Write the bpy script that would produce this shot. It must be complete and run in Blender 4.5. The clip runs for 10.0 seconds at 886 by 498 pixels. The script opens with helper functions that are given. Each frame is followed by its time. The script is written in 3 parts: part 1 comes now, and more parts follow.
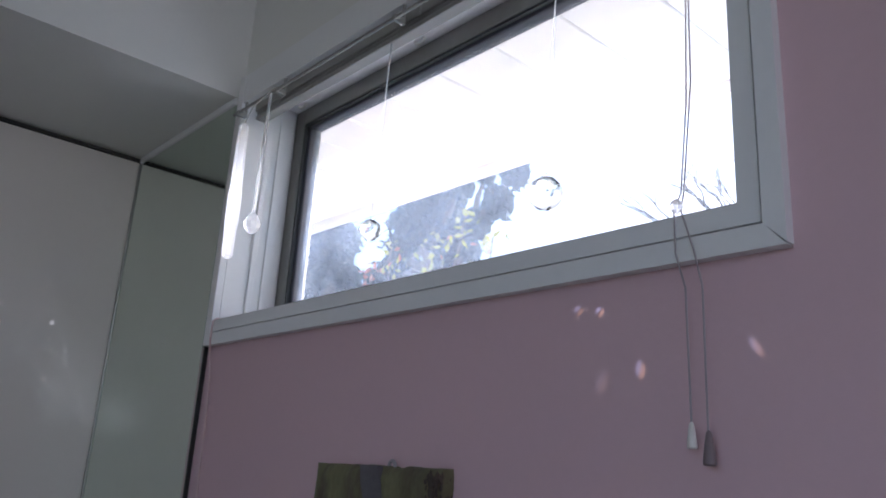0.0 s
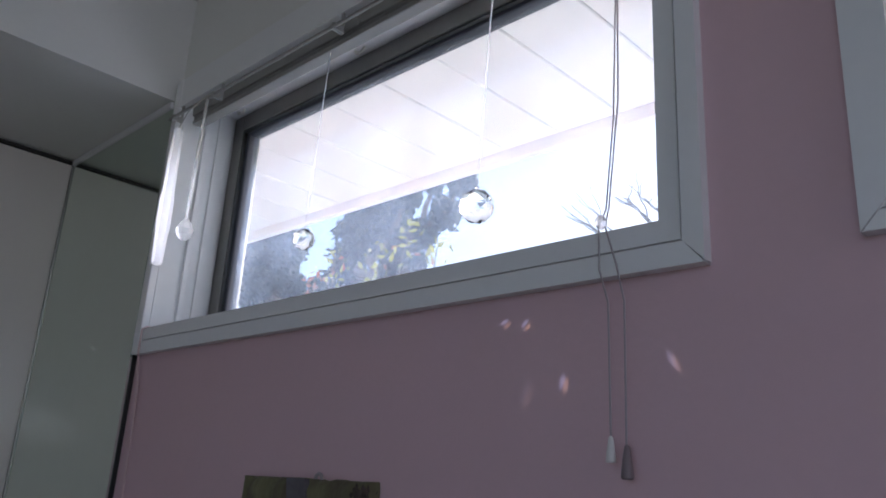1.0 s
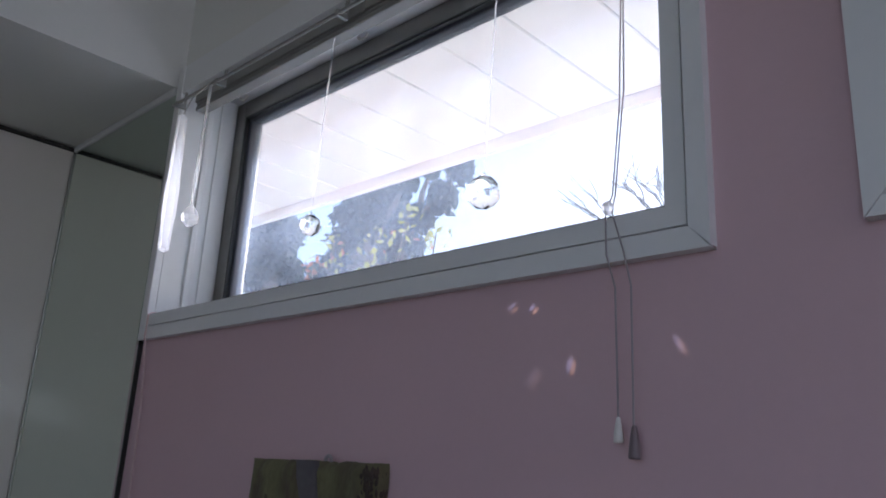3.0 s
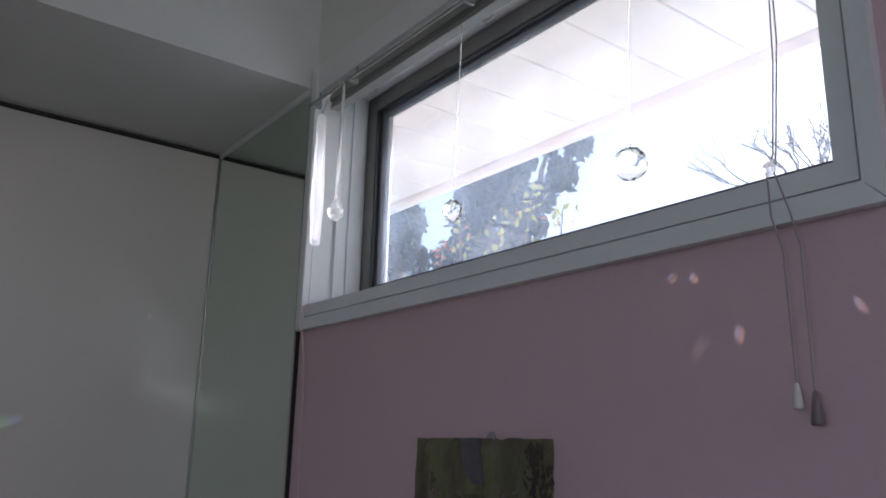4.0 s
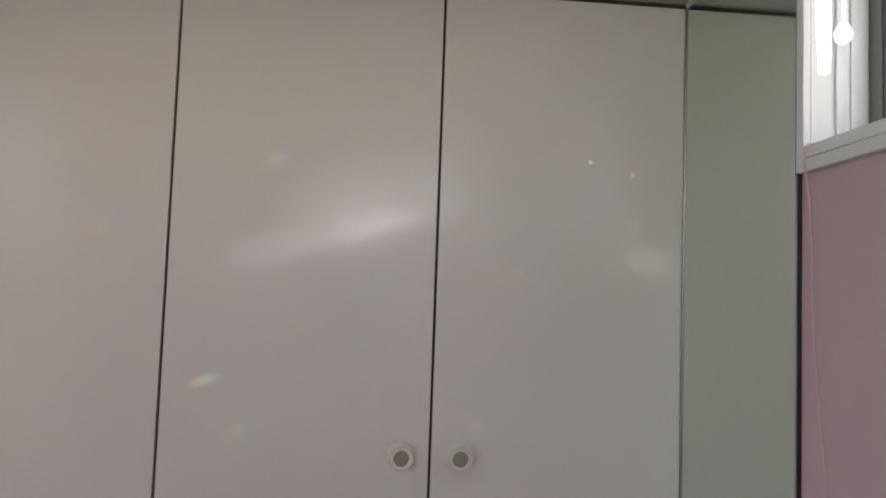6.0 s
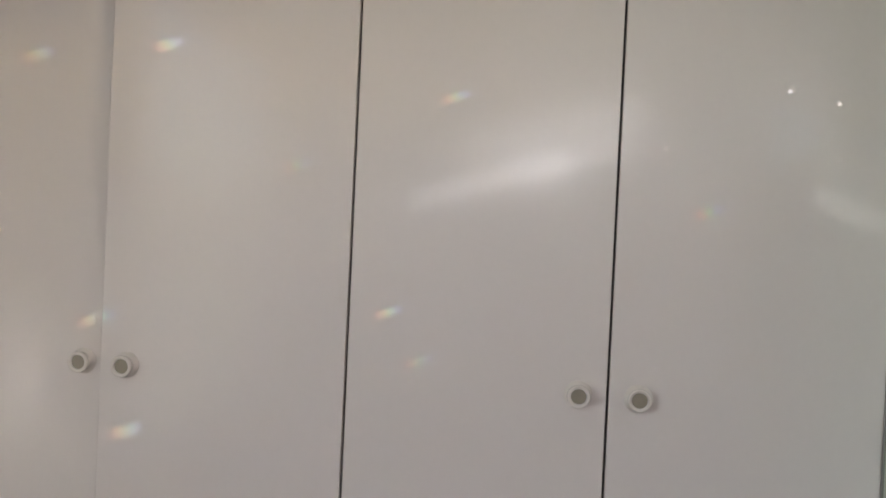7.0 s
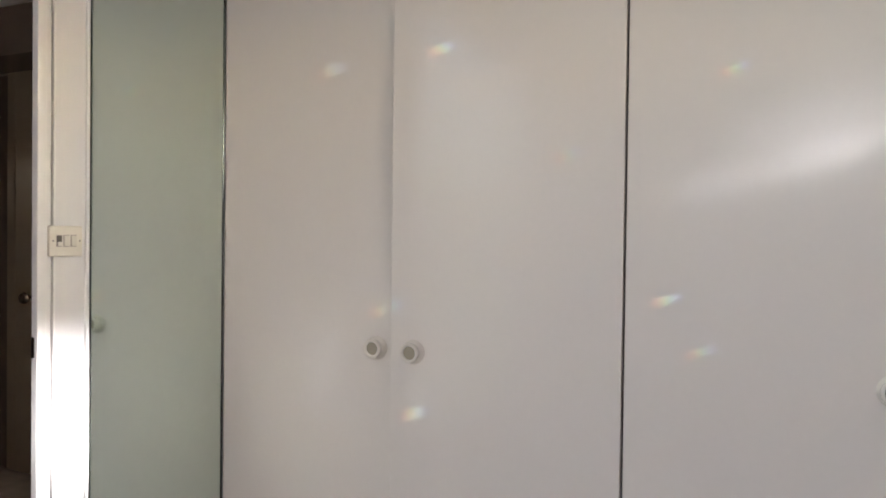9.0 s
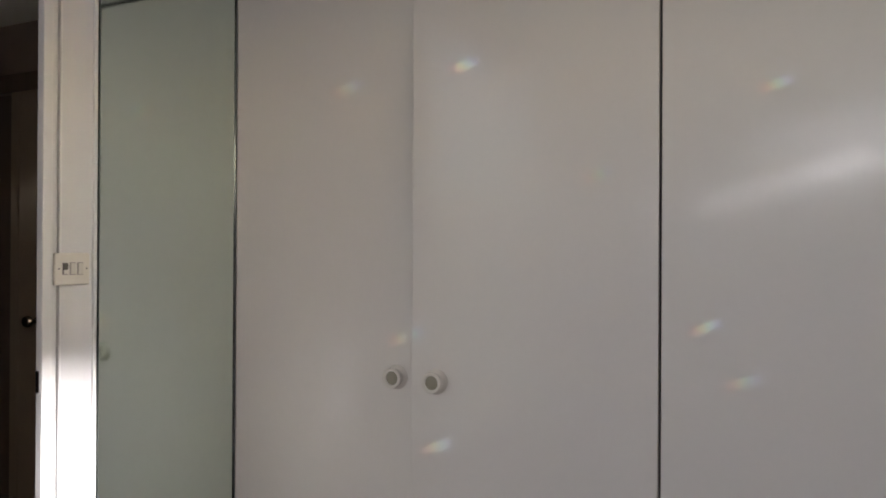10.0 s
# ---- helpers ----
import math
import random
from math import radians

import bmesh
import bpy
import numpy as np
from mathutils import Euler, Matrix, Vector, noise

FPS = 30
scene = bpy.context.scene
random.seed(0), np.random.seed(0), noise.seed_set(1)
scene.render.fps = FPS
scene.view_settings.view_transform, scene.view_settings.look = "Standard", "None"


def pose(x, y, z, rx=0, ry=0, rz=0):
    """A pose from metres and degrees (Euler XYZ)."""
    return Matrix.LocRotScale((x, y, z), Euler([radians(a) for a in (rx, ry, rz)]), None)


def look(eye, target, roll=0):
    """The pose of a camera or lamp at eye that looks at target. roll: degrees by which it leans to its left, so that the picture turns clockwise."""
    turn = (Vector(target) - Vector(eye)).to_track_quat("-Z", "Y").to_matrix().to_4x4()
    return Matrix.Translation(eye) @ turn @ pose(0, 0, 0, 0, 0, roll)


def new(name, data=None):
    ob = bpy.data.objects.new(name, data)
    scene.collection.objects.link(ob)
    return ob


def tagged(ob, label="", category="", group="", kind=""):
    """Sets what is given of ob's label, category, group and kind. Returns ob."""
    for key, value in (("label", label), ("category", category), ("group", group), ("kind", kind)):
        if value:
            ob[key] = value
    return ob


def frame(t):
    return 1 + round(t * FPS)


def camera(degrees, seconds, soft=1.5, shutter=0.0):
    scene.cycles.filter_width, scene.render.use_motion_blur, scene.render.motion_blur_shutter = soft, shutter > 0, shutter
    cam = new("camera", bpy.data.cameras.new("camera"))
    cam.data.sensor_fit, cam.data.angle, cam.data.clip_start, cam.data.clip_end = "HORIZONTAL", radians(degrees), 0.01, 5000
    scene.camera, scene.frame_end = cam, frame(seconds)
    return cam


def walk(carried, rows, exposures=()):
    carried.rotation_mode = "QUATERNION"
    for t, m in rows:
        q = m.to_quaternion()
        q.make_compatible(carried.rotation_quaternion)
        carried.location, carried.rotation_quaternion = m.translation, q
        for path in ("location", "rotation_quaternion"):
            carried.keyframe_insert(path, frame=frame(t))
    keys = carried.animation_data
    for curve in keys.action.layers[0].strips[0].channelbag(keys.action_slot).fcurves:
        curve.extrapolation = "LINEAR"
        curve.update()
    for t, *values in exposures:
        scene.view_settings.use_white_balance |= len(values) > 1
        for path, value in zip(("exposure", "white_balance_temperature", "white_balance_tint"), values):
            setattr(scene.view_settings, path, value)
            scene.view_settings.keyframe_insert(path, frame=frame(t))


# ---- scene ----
cam = camera(59.5, 10.0, soft=1.8)
PATH = [
    (0, (1.8, -0.021, 1.399), (0.361, 1.252, 1.956), 3.4),
    (0.5, (1.807, -0.014, 1.399), (0.438, 1.307, 2.018), 3.2),
    (1, (1.813, -0.005, 1.403), (0.47, 1.355, 1.991), 3.3),
    (1.5, (1.817, -0.009, 1.397), (0.515, 1.4, 1.962), 3.6),
    (2, (1.818, -0.018, 1.399), (0.519, 1.407, 1.93), 3.9),
    (3.5, (1.806, -0.028, 1.4), (0.406, 1.285, 1.962), 1.5),
    (4, (1.797, -0.056, 1.394), (0.243, 1.103, 1.887), 1.4),
    (4.5, (1.781, -0.084, 1.383), (0.068, 0.872, 1.769), 1.8),
    (5, (1.773, -0.111, 1.375), (-0.072, 0.587, 1.705), 1.6),
    (5.5, (1.767, -0.136, 1.36), (-0.164, 0.317, 1.614), 1.9),
    (6, (1.765, -0.157, 1.348), (-0.221, 0.035, 1.485), 2.0),
    (6.2, (1.764, -0.153, 1.352), (-0.231, -0.051, 1.451), 2.3),
    (7.5, (1.758, -0.177, 1.318), (-0.204, -0.554, 1.233), 2.2),
    (8, (1.757, -0.177, 1.308), (-0.19, -0.618, 1.183), 1.3),
    (8.5, (1.754, -0.186, 1.298), (-0.139, -0.825, 1.207), 0.8),
    (8.7, (1.757, -0.19, 1.296), (-0.096, -0.94, 1.248), 1.9),
    (9, (1.761, -0.198, 1.295), (-0.036, -1.076, 1.263), 0.7),
    (9.5, (1.768, -0.207, 1.31), (0.014, -1.167, 1.289), 0.4),
    (10, (1.705, -0.282, 1.317), (-0.089, -1.165, 1.323), 0.3),
]
EXPOSURES = [(0.0, 1.17, 5720, 19), (1.0, 0.82, 5720, 19), (3.5, 0.82, 5720, 19), (4.5, 0.96, 6350, 14), (5.0, 1.34, 6700, 12), (5.5, 1.68, 6700, 13), (6.2, 2.10, 6700, 15), (7.5, 2.44, 6700, 15), (9.0, 2.53, 6600, 14), (9.5, 2.34, 6500, 14), (10.0, 1.93, 6500, 14)]
walk(cam, [(t, look(eye, target, roll)) for t, eye, target, roll in PATH], EXPOSURES)

# ---- light ----
world = bpy.data.worlds.new("sky")
scene.world = world
world.use_nodes = True
wn = world.node_tree
sky = wn.nodes.new("ShaderNodeTexSky")
sky.sky_type, sky.sun_disc = "NISHITA", False
SUN_EL, SUN_AZ = radians(21.3), radians(5.5)
sky.sun_elevation, sky.sun_rotation = SUN_EL, SUN_AZ
sky.dust_density, sky.air_density = 2.5, 1.0
wn.links.new(sky.outputs[0], wn.nodes["Background"].inputs[0])
wn.nodes["Background"].inputs[1].default_value = 0.15

sun = new("sun", bpy.data.lights.new("sun", "SUN"))
sun.data.energy, sun.data.angle, sun.data.color = 3.7, radians(4.0), (1.0, 0.97, 0.94)
toward = Vector((math.sin(SUN_AZ) * math.cos(SUN_EL), math.cos(SUN_AZ) * math.cos(SUN_EL), math.sin(SUN_EL)))
sun.matrix_world = look(toward * 20, (0, 0, 0))

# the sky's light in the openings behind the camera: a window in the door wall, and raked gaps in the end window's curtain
glow = new("window_light", bpy.data.lights.new("window_light", "AREA"))
glow.data.shape, glow.data.size, glow.data.size_y, glow.data.energy, glow.data.color = "RECTANGLE", 1.76, 2.02, 1.75, (1.0, 0.985, 0.95)
glow.matrix_world = look((2.42, -1.80, 1.37), (2.42, 0, 1.37))
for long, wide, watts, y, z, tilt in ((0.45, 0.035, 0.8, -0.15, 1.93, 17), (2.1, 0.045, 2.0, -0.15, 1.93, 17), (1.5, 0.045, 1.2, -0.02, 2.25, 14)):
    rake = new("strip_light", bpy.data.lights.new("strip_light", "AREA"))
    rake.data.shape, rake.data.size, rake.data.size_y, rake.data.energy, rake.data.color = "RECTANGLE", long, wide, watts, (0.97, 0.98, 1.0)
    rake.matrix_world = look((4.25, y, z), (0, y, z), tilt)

# sunlight that the hanging crystals split and throw back into the room: (y, z) on the wardrobe, strength
BALL_A, BALL_B, DROP = Vector((0.935, 0.555, 1.715)), Vector((1.255, 0.555, 1.695)), Vector((0.63, 0.562, 1.79))


def beam(source, target, color, watts, wide):
    lamp = new("crystal_beam", bpy.data.lights.new("crystal_beam", "SPOT"))
    lamp.data.spot_size, lamp.data.spot_blend, lamp.data.shadow_soft_size = max(radians(1.0), wide / (Vector(target) - source).length), 1.0, 0.001
    lamp.data.energy, lamp.data.color = watts, color
    lamp.matrix_world = look(source, target)


SPECTRUM = ((1.0, 0.22, 0.08), (0.25, 1.0, 0.2), (0.2, 0.3, 1.0))
for source, y, z, watts in ((BALL_B, -1.08, 1.765, 19), (BALL_B, -1.40, 1.74, 17), (BALL_A, -0.37, 1.66, 7), (BALL_A, -0.505, 1.16, 10), (BALL_A, -0.43, 1.05, 7.5),
                            (BALL_B, -1.23, 1.10, 20), (BALL_B, -1.15, 0.83, 19), (BALL_A, 0.20, 1.42, 4), (BALL_B, -0.74, 1.49, 9)):
    for k, color in enumerate(SPECTRUM):
        beam(source, (0, y + 0.017 * (k - 1), z + 0.006 * (k - 1)), color, 0.75 * watts, 0.029)
for y, z, watts, wide in ((0.458, 1.664, 2.6, 0.013), (0.355, 1.689, 1.3, 0.011), (0.466, 1.543, 2.4, 0.013), (0.10, 1.556, 3.2, 0.013), (0.101, 1.069, 3.6, 0.015), (0.03, 1.42, 2.6, 0.013)):
    beam(DROP, (0, y, z), (1, 1, 1), watts, wide)
BEAD = Vector((1.425, 0.540, 1.645))
for x, z, watts, wide in ((1.316, 1.566, 0.5, 0.005), (1.342, 1.562, 0.5, 0.005), (1.344, 1.492, 0.2, 0.010), (1.388, 1.502, 0.6, 0.007), (1.500, 1.515, 0.3, 0.008)):
    beam(BEAD, (x - 0.002, 0.596, z + 0.002), (0.62, 0.75, 1.0), watts, wide)
    beam(BEAD, (x + 0.002, 0.596, z - 0.002), (1.0, 0.72, 0.42), watts, wide)


# ---- materials ----
def mat(name, color, rough=0.5, metal=0.0, var=0.06, scale=6.0, fine=60.0, bump=0.02, spec=0.5, coat=0.0, stretch=(1, 1, 1), tint=None, per=0.0, rvar=0.06):
    """A paint-like surface: two scales of variation in colour and roughness, fine relief; per: change from piece to piece."""
    m = bpy.data.materials.new(name)
    m.use_nodes = True
    n, l = m.node_tree.nodes, m.node_tree.links
    b = n["Principled BSDF"]
    tc = n.new("ShaderNodeTexCoord")
    mp = n.new("ShaderNodeMapping")
    mp.inputs["Scale"].default_value = stretch
    l.new(tc.outputs["Object"], mp.inputs[0])
    big, small = n.new("ShaderNodeTexNoise"), n.new("ShaderNodeTexNoise")
    big.inputs["Scale"].default_value, small.inputs["Scale"].default_value = scale, fine
    big.inputs["Detail"].default_value, small.inputs["Detail"].default_value = 4, 3
    for t in (big, small):
        l.new(mp.outputs[0], t.inputs["Vector"])
    add = n.new("ShaderNodeMath")
    add.operation = "MULTIPLY_ADD"
    l.new(small.outputs[0], add.inputs[0])
    add.inputs[1].default_value = 0.35
    l.new(big.outputs[0], add.inputs[2])
    ramp = n.new("ShaderNodeValToRGB")
    dark = tint or [c * (1 - var) for c in color]
    lite = [min(1, c * (1 + var)) for c in color]
    ramp.color_ramp.elements[0].position, ramp.color_ramp.elements[1].position = 0.4, 0.95
    ramp.color_ramp.elements[0].color, ramp.color_ramp.elements[1].color = (*dark, 1), (*lite, 1)
    l.new(add.outputs[0], ramp.inputs[0])
    out = ramp.outputs[0]
    if per:
        info, hsv, span = n.new("ShaderNodeObjectInfo"), n.new("ShaderNodeHueSaturation"), n.new("ShaderNodeMapRange")
        span.inputs[3].default_value, span.inputs[4].default_value = 1 - per, 1 + per
        l.new(info.outputs["Random"], span.inputs[0])
        l.new(span.outputs[0], hsv.inputs["Value"])
        l.new(out, hsv.inputs["Color"])
        out = hsv.outputs[0]
    l.new(out, b.inputs["Base Color"])
    rr = n.new("ShaderNodeMapRange")
    rr.inputs[3].default_value, rr.inputs[4].default_value = max(0.02, rough - rvar), min(1, rough + rvar)
    l.new(big.outputs[0], rr.inputs[0])
    l.new(rr.outputs[0], b.inputs["Roughness"])
    b.inputs["Metallic"].default_value, b.inputs["Specular IOR Level"].default_value, b.inputs["Coat Weight"].default_value = metal, spec, coat
    if bump:
        bp = n.new("ShaderNodeBump")
        bp.inputs["Strength"].default_value, bp.inputs["Distance"].default_value = 0.5, bump * 0.02
        l.new(add.outputs[0], bp.inputs["Height"])
        l.new(bp.outputs[0], b.inputs["Normal"])
    return m


def glass_mat(name, rough=0.0, color=(1, 1, 1)):
    m = bpy.data.materials.new(name)
    m.use_nodes = True
    b = m.node_tree.nodes["Principled BSDF"]
    b.inputs["Base Color"].default_value, b.inputs["Roughness"].default_value = (*color, 1), rough
    b.inputs["Transmission Weight"].default_value, b.inputs["IOR"].default_value = 1.0, 1.24
    return m


def acrylic_mat(name):
    """Clear-milky acrylic: glossy, refracts the window and scatters the sun that falls on it."""
    m = bpy.data.materials.new(name)
    m.use_nodes = True
    n, l = m.node_tree.nodes, m.node_tree.links
    b, milk, mix = n["Principled BSDF"], n.new("ShaderNodeBsdfTranslucent"), n.new("ShaderNodeMixShader")
    b.inputs["Base Color"].default_value, b.inputs["Roughness"].default_value = (0.97, 0.98, 1.0, 1), 0.06
    b.inputs["Transmission Weight"].default_value, b.inputs["IOR"].default_value = 1.0, 1.45
    milk.inputs[0].default_value = (0.95, 0.97, 1.0, 1)
    mix.inputs[0].default_value = 0.3
    l.new(b.outputs[0], mix.inputs[1])
    l.new(milk.outputs[0], mix.inputs[2])
    l.new(mix.outputs[0], n["Material Output"].inputs[0])
    return m


def wand_mat(name):
    """Opal acrylic: white, glossy, glowing through where the sun strikes it."""
    m = mat(name, (0.88, 0.89, 0.90), 0.15, 0, 0.02, 30, 200, 0.0)
    n, l = m.node_tree.nodes, m.node_tree.links
    milk, mix = n.new("ShaderNodeBsdfTranslucent"), n.new("ShaderNodeMixShader")
    milk.inputs[0].default_value = (0.95, 0.96, 1.0, 1)
    mix.inputs[0].default_value = 0.85
    l.new(n["Principled BSDF"].outputs[0], mix.inputs[1])
    l.new(milk.outputs[0], mix.inputs[2])
    l.new(mix.outputs[0], n["Material Output"].inputs[0])
    return m


def pane_mat(name):
    """Window glass: clear, glossy at grazing angles, with a film of dust that catches the sun."""
    m = bpy.data.materials.new(name)
    m.use_nodes = True
    n, l = m.node_tree.nodes, m.node_tree.links
    n.remove(n["Principled BSDF"])
    clear, gloss, dust = n.new("ShaderNodeBsdfTransparent"), n.new("ShaderNodeBsdfGlossy"), n.new("ShaderNodeBsdfTranslucent")
    clear.inputs[0].default_value = (0.95, 0.97, 0.96, 1)
    gloss.inputs["Roughness"].default_value = 0.02
    dust.inputs[0].default_value = (0.62, 0.76, 1.0, 1)
    face, power, fres = n.new("ShaderNodeLayerWeight"), n.new("ShaderNodeMath"), n.new("ShaderNodeMath")
    power.operation, fres.operation = "POWER", "MULTIPLY_ADD"
    power.inputs[1].default_value, fres.inputs[1].default_value, fres.inputs[2].default_value = 5.0, 0.7, 0.03
    l.new(face.outputs["Facing"], power.inputs[0])
    l.new(power.outputs[0], fres.inputs[0])
    mix, film = n.new("ShaderNodeMixShader"), n.new("ShaderNodeMixShader")
    l.new(fres.outputs[0], mix.inputs[0])
    l.new(clear.outputs[0], mix.inputs[1])
    l.new(gloss.outputs[0], mix.inputs[2])
    tc, ns, mr = n.new("ShaderNodeTexCoord"), n.new("ShaderNodeTexNoise"), n.new("ShaderNodeMapRange")
    ns.inputs["Scale"].default_value, ns.inputs["Detail"].default_value = 9, 6
    l.new(tc.outputs["Object"], ns.inputs["Vector"])
    l.new(ns.outputs[0], mr.inputs[0])
    mr.inputs[1].default_value, mr.inputs[2].default_value = 0.3, 0.75
    mr.inputs[3].default_value, mr.inputs[4].default_value = 0.03, 0.115
    l.new(mr.outputs[0], film.inputs[0])
    l.new(mix.outputs[0], film.inputs[1])
    l.new(dust.outputs[0], film.inputs[2])
    l.new(film.outputs[0], n["Material Output"].inputs[0])
    return m


def mirror_mat(name):
    """Old float-glass mirror: greenish, faintly smeared."""
    m = mat(name, (0.71, 0.80, 0.73), 0.05, 1.0, 0.03, 3.0, 40.0, 0.0)
    return m


def leaf_mat(name, color, tip):
    m = mat(name, color, 0.45, 0, 0.25, 25, 120, 0.02, tint=tip)
    n, l = m.node_tree.nodes, m.node_tree.links
    b = n["Principled BSDF"]
    tr, mix = n.new("ShaderNodeBsdfTranslucent"), n.new("ShaderNodeMixShader")
    tr.inputs[0].default_value = (*[min(1, c * 1.6) for c in color], 1)
    mix.inputs[0].default_value = 0.4
    l.new(b.outputs[0], mix.inputs[1])
    l.new(tr.outputs[0], mix.inputs[2])
    l.new(mix.outputs[0], n["Material Output"].inputs[0])
    return m


def plaque_mat(name):
    """Rough green paint dragged downwards, with brown and mauve showing through."""
    m = mat(name, (0.168, 0.157, 0.076), 0.75, 0, 0.35, 16, 110, 0.35, stretch=(1.6, 1, 0.8), tint=(0.080, 0.070, 0.040))
    n, l = m.node_tree.nodes, m.node_tree.links
    b = n["Principled BSDF"]
    old = b.inputs["Base Color"].links[0].from_socket
    tc, mp, ns, rp, mix = n.new("ShaderNodeTexCoord"), n.new("ShaderNodeMapping"), n.new("ShaderNodeTexNoise"), n.new("ShaderNodeValToRGB"), n.new("ShaderNodeMix")
    mp.inputs["Scale"].default_value = (34, 34, 17)
    l.new(tc.outputs["Object"], mp.inputs[0])
    l.new(mp.outputs[0], ns.inputs["Vector"])
    ns.inputs["Scale"].default_value, ns.inputs["Detail"].default_value = 1.0, 5
    rp.color_ramp.elements[0].position, rp.color_ramp.elements[1].position = 0.52, 0.78
    l.new(ns.outputs[0], rp.inputs[0])
    mix.data_type = "RGBA"
    l.new(rp.outputs[0], mix.inputs[0])
    l.new(old, mix.inputs[6])
    mix.inputs[7].default_value = (0.085, 0.058, 0.048, 1)
    l.new(mix.outputs[2], b.inputs["Base Color"])
    return m


M_PINK = mat("pink_wall_paint", (0.648, 0.450, 0.482), 0.6, 0, 0.035, 2.2, 140, 0.06)
M_WHITEWALL = mat("white_wall_paint", (0.75, 0.75, 0.765), 0.6, 0, 0.03, 2.2, 140, 0.05)
M_CEIL = mat("ceiling_paint", (0.76, 0.755, 0.72), 0.7, 0, 0.03, 2, 120, 0.04)
M_TRIM = mat("white_gloss_trim", (0.79, 0.79, 0.79), 0.35, 0, 0.04, 5, 90, 0.03)
M_LAM = mat("off_white_laminate", (0.73, 0.675, 0.625), 0.125, 0, 0.025, 1.6, 60, 0.003, spec=0.25, rvar=0.02)
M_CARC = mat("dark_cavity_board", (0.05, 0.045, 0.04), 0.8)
M_KNOB = mat("white_knob_plastic", (0.73, 0.675, 0.605), 0.25, 0, 0.04, 20, 120, 0.0)
M_KNOBC = mat("grey_knob_inlay", (0.29, 0.255, 0.19), 0.4, 0, 0.08, 40, 200, 0.02)
M_MIRROR = mirror_mat("green_mirror")
M_EDGE = mat("polished_dark_edge", (0.16, 0.17, 0.16), 0.14, 1.0, 0.05, 20, 90, 0.0)
M_BLACK = mat("black_edge", (0.012, 0.012, 0.012), 0.5)
M_ALU = mat("dark_bronze_aluminium", (0.24, 0.23, 0.215), 0.4, 0.5, 0.1, 8, 80, 0.02)
M_SASH = mat("grey_blue_aluminium_sash", (0.060, 0.062, 0.078), 0.5, 0.0, 0.1, 8, 80, 0.02)
M_PANE = pane_mat("window_glass")
M_CRYSTAL = glass_mat("cut_crystal")
M_ACRYL = acrylic_mat("milky_acrylic")
M_WAND = wand_mat("white_acrylic")
M_THREAD = mat("white_thread", (0.75, 0.75, 0.73), 0.5)
M_CORD = mat("grey_cord", (0.36, 0.32, 0.33), 0.7)
M_PINKCORD = mat("pale_pink_cord", (0.68, 0.50, 0.50), 0.5, 0, 0.08, 60, 400, 0.1)
M_TASSEL = mat("mauve_grey_tassel_plastic", (0.20, 0.15, 0.16), 0.45)
M_TASSEL2 = mat("ivory_tassel_plastic", (0.72, 0.69, 0.66), 0.4)
M_BLIND = mat("grey_blind_rail", (0.28, 0.27, 0.25), 0.45, 0, 0.1)
M_SLAT = mat("pale_grey_slat", (0.52, 0.52, 0.47), 0.4, 0, 0.06)
M_STEEL = mat("dull_steel", (0.35, 0.34, 0.32), 0.35, 0.9)
M_PLAQUE = plaque_mat("green_daubed_paint")
M_PATCH = mat("slate_blue_paint", (0.11, 0.10, 0.11), 0.6, 0, 0.3, 30, 150, 0.2)
M_MAUVE = mat("mauve_paint", (0.19, 0.125, 0.13), 0.7, 0, 0.4, 60, 200, 0.2)
M_DKGREEN = mat("dark_green_paint", (0.085, 0.076, 0.042), 0.7, 0, 0.4, 60, 200, 0.2)
M_STROKE = mat("olive_brush_paint", (0.075, 0.08, 0.035), 0.7, 0, 0.4, 60, 200, 0.2)
M_BROWN = mat("umber_paint", (0.055, 0.038, 0.03), 0.75, 0, 0.4, 60, 200, 0.2)
M_PALEGR = mat("pale_sage_paint", (0.20, 0.195, 0.13), 0.7, 0, 0.4, 60, 200, 0.2)
M_SWITCH = mat("ivory_switch_plastic", (0.74, 0.71, 0.65), 0.3, 0, 0.03, 20, 90, 0.0)
M_ROCKER = mat("pale_rocker_plastic", (0.72, 0.70, 0.64), 0.25, 0, 0.02)
M_ROCKERD = mat("brown_rocker_plastic", (0.12, 0.11, 0.09), 0.35)
M_CARPET = mat("brown_carpet", (0.17, 0.14, 0.115), 0.95, 0, 0.2, 14, 400, 0.5)
M_BEIGE = mat("beige_carpet", (0.24, 0.21, 0.19), 0.95, 0, 0.15, 14, 400, 0.5)
M_HALL = mat("dim_hall_paint", (0.40, 0.34, 0.30), 0.6, 0, 0.05, 3, 120, 0.04)
M_HALLDOOR = mat("brown_stained_wood", (0.20, 0.165, 0.13), 0.45, 0, 0.2, 4, 60, 0.05, stretch=(4, 4, 0.5))
M_HALLTRIM = mat("cream_hall_trim", (0.46, 0.40, 0.31), 0.45, 0, 0.05)
M_DARKMETAL = mat("dark_bronze_knob", (0.10, 0.085, 0.07), 0.25, 1.0)
M_EAVE = mat("white_eave_board", (0.80, 0.83, 0.80), 0.6, 0, 0.04, 4, 90, 0.04, per=0.03)
M_GUTTER = mat("cream_gutter", (0.82, 0.83, 0.79), 0.4)
M_GRASS = mat("lawn", (0.07, 0.10, 0.035), 0.9, 0, 0.4, 1.2, 60, 0.4)
M_BARK = mat("grey_brown_bark", (0.14, 0.115, 0.09), 0.85, 0, 0.35, 14, 90, 0.5, stretch=(3, 3, 0.6))
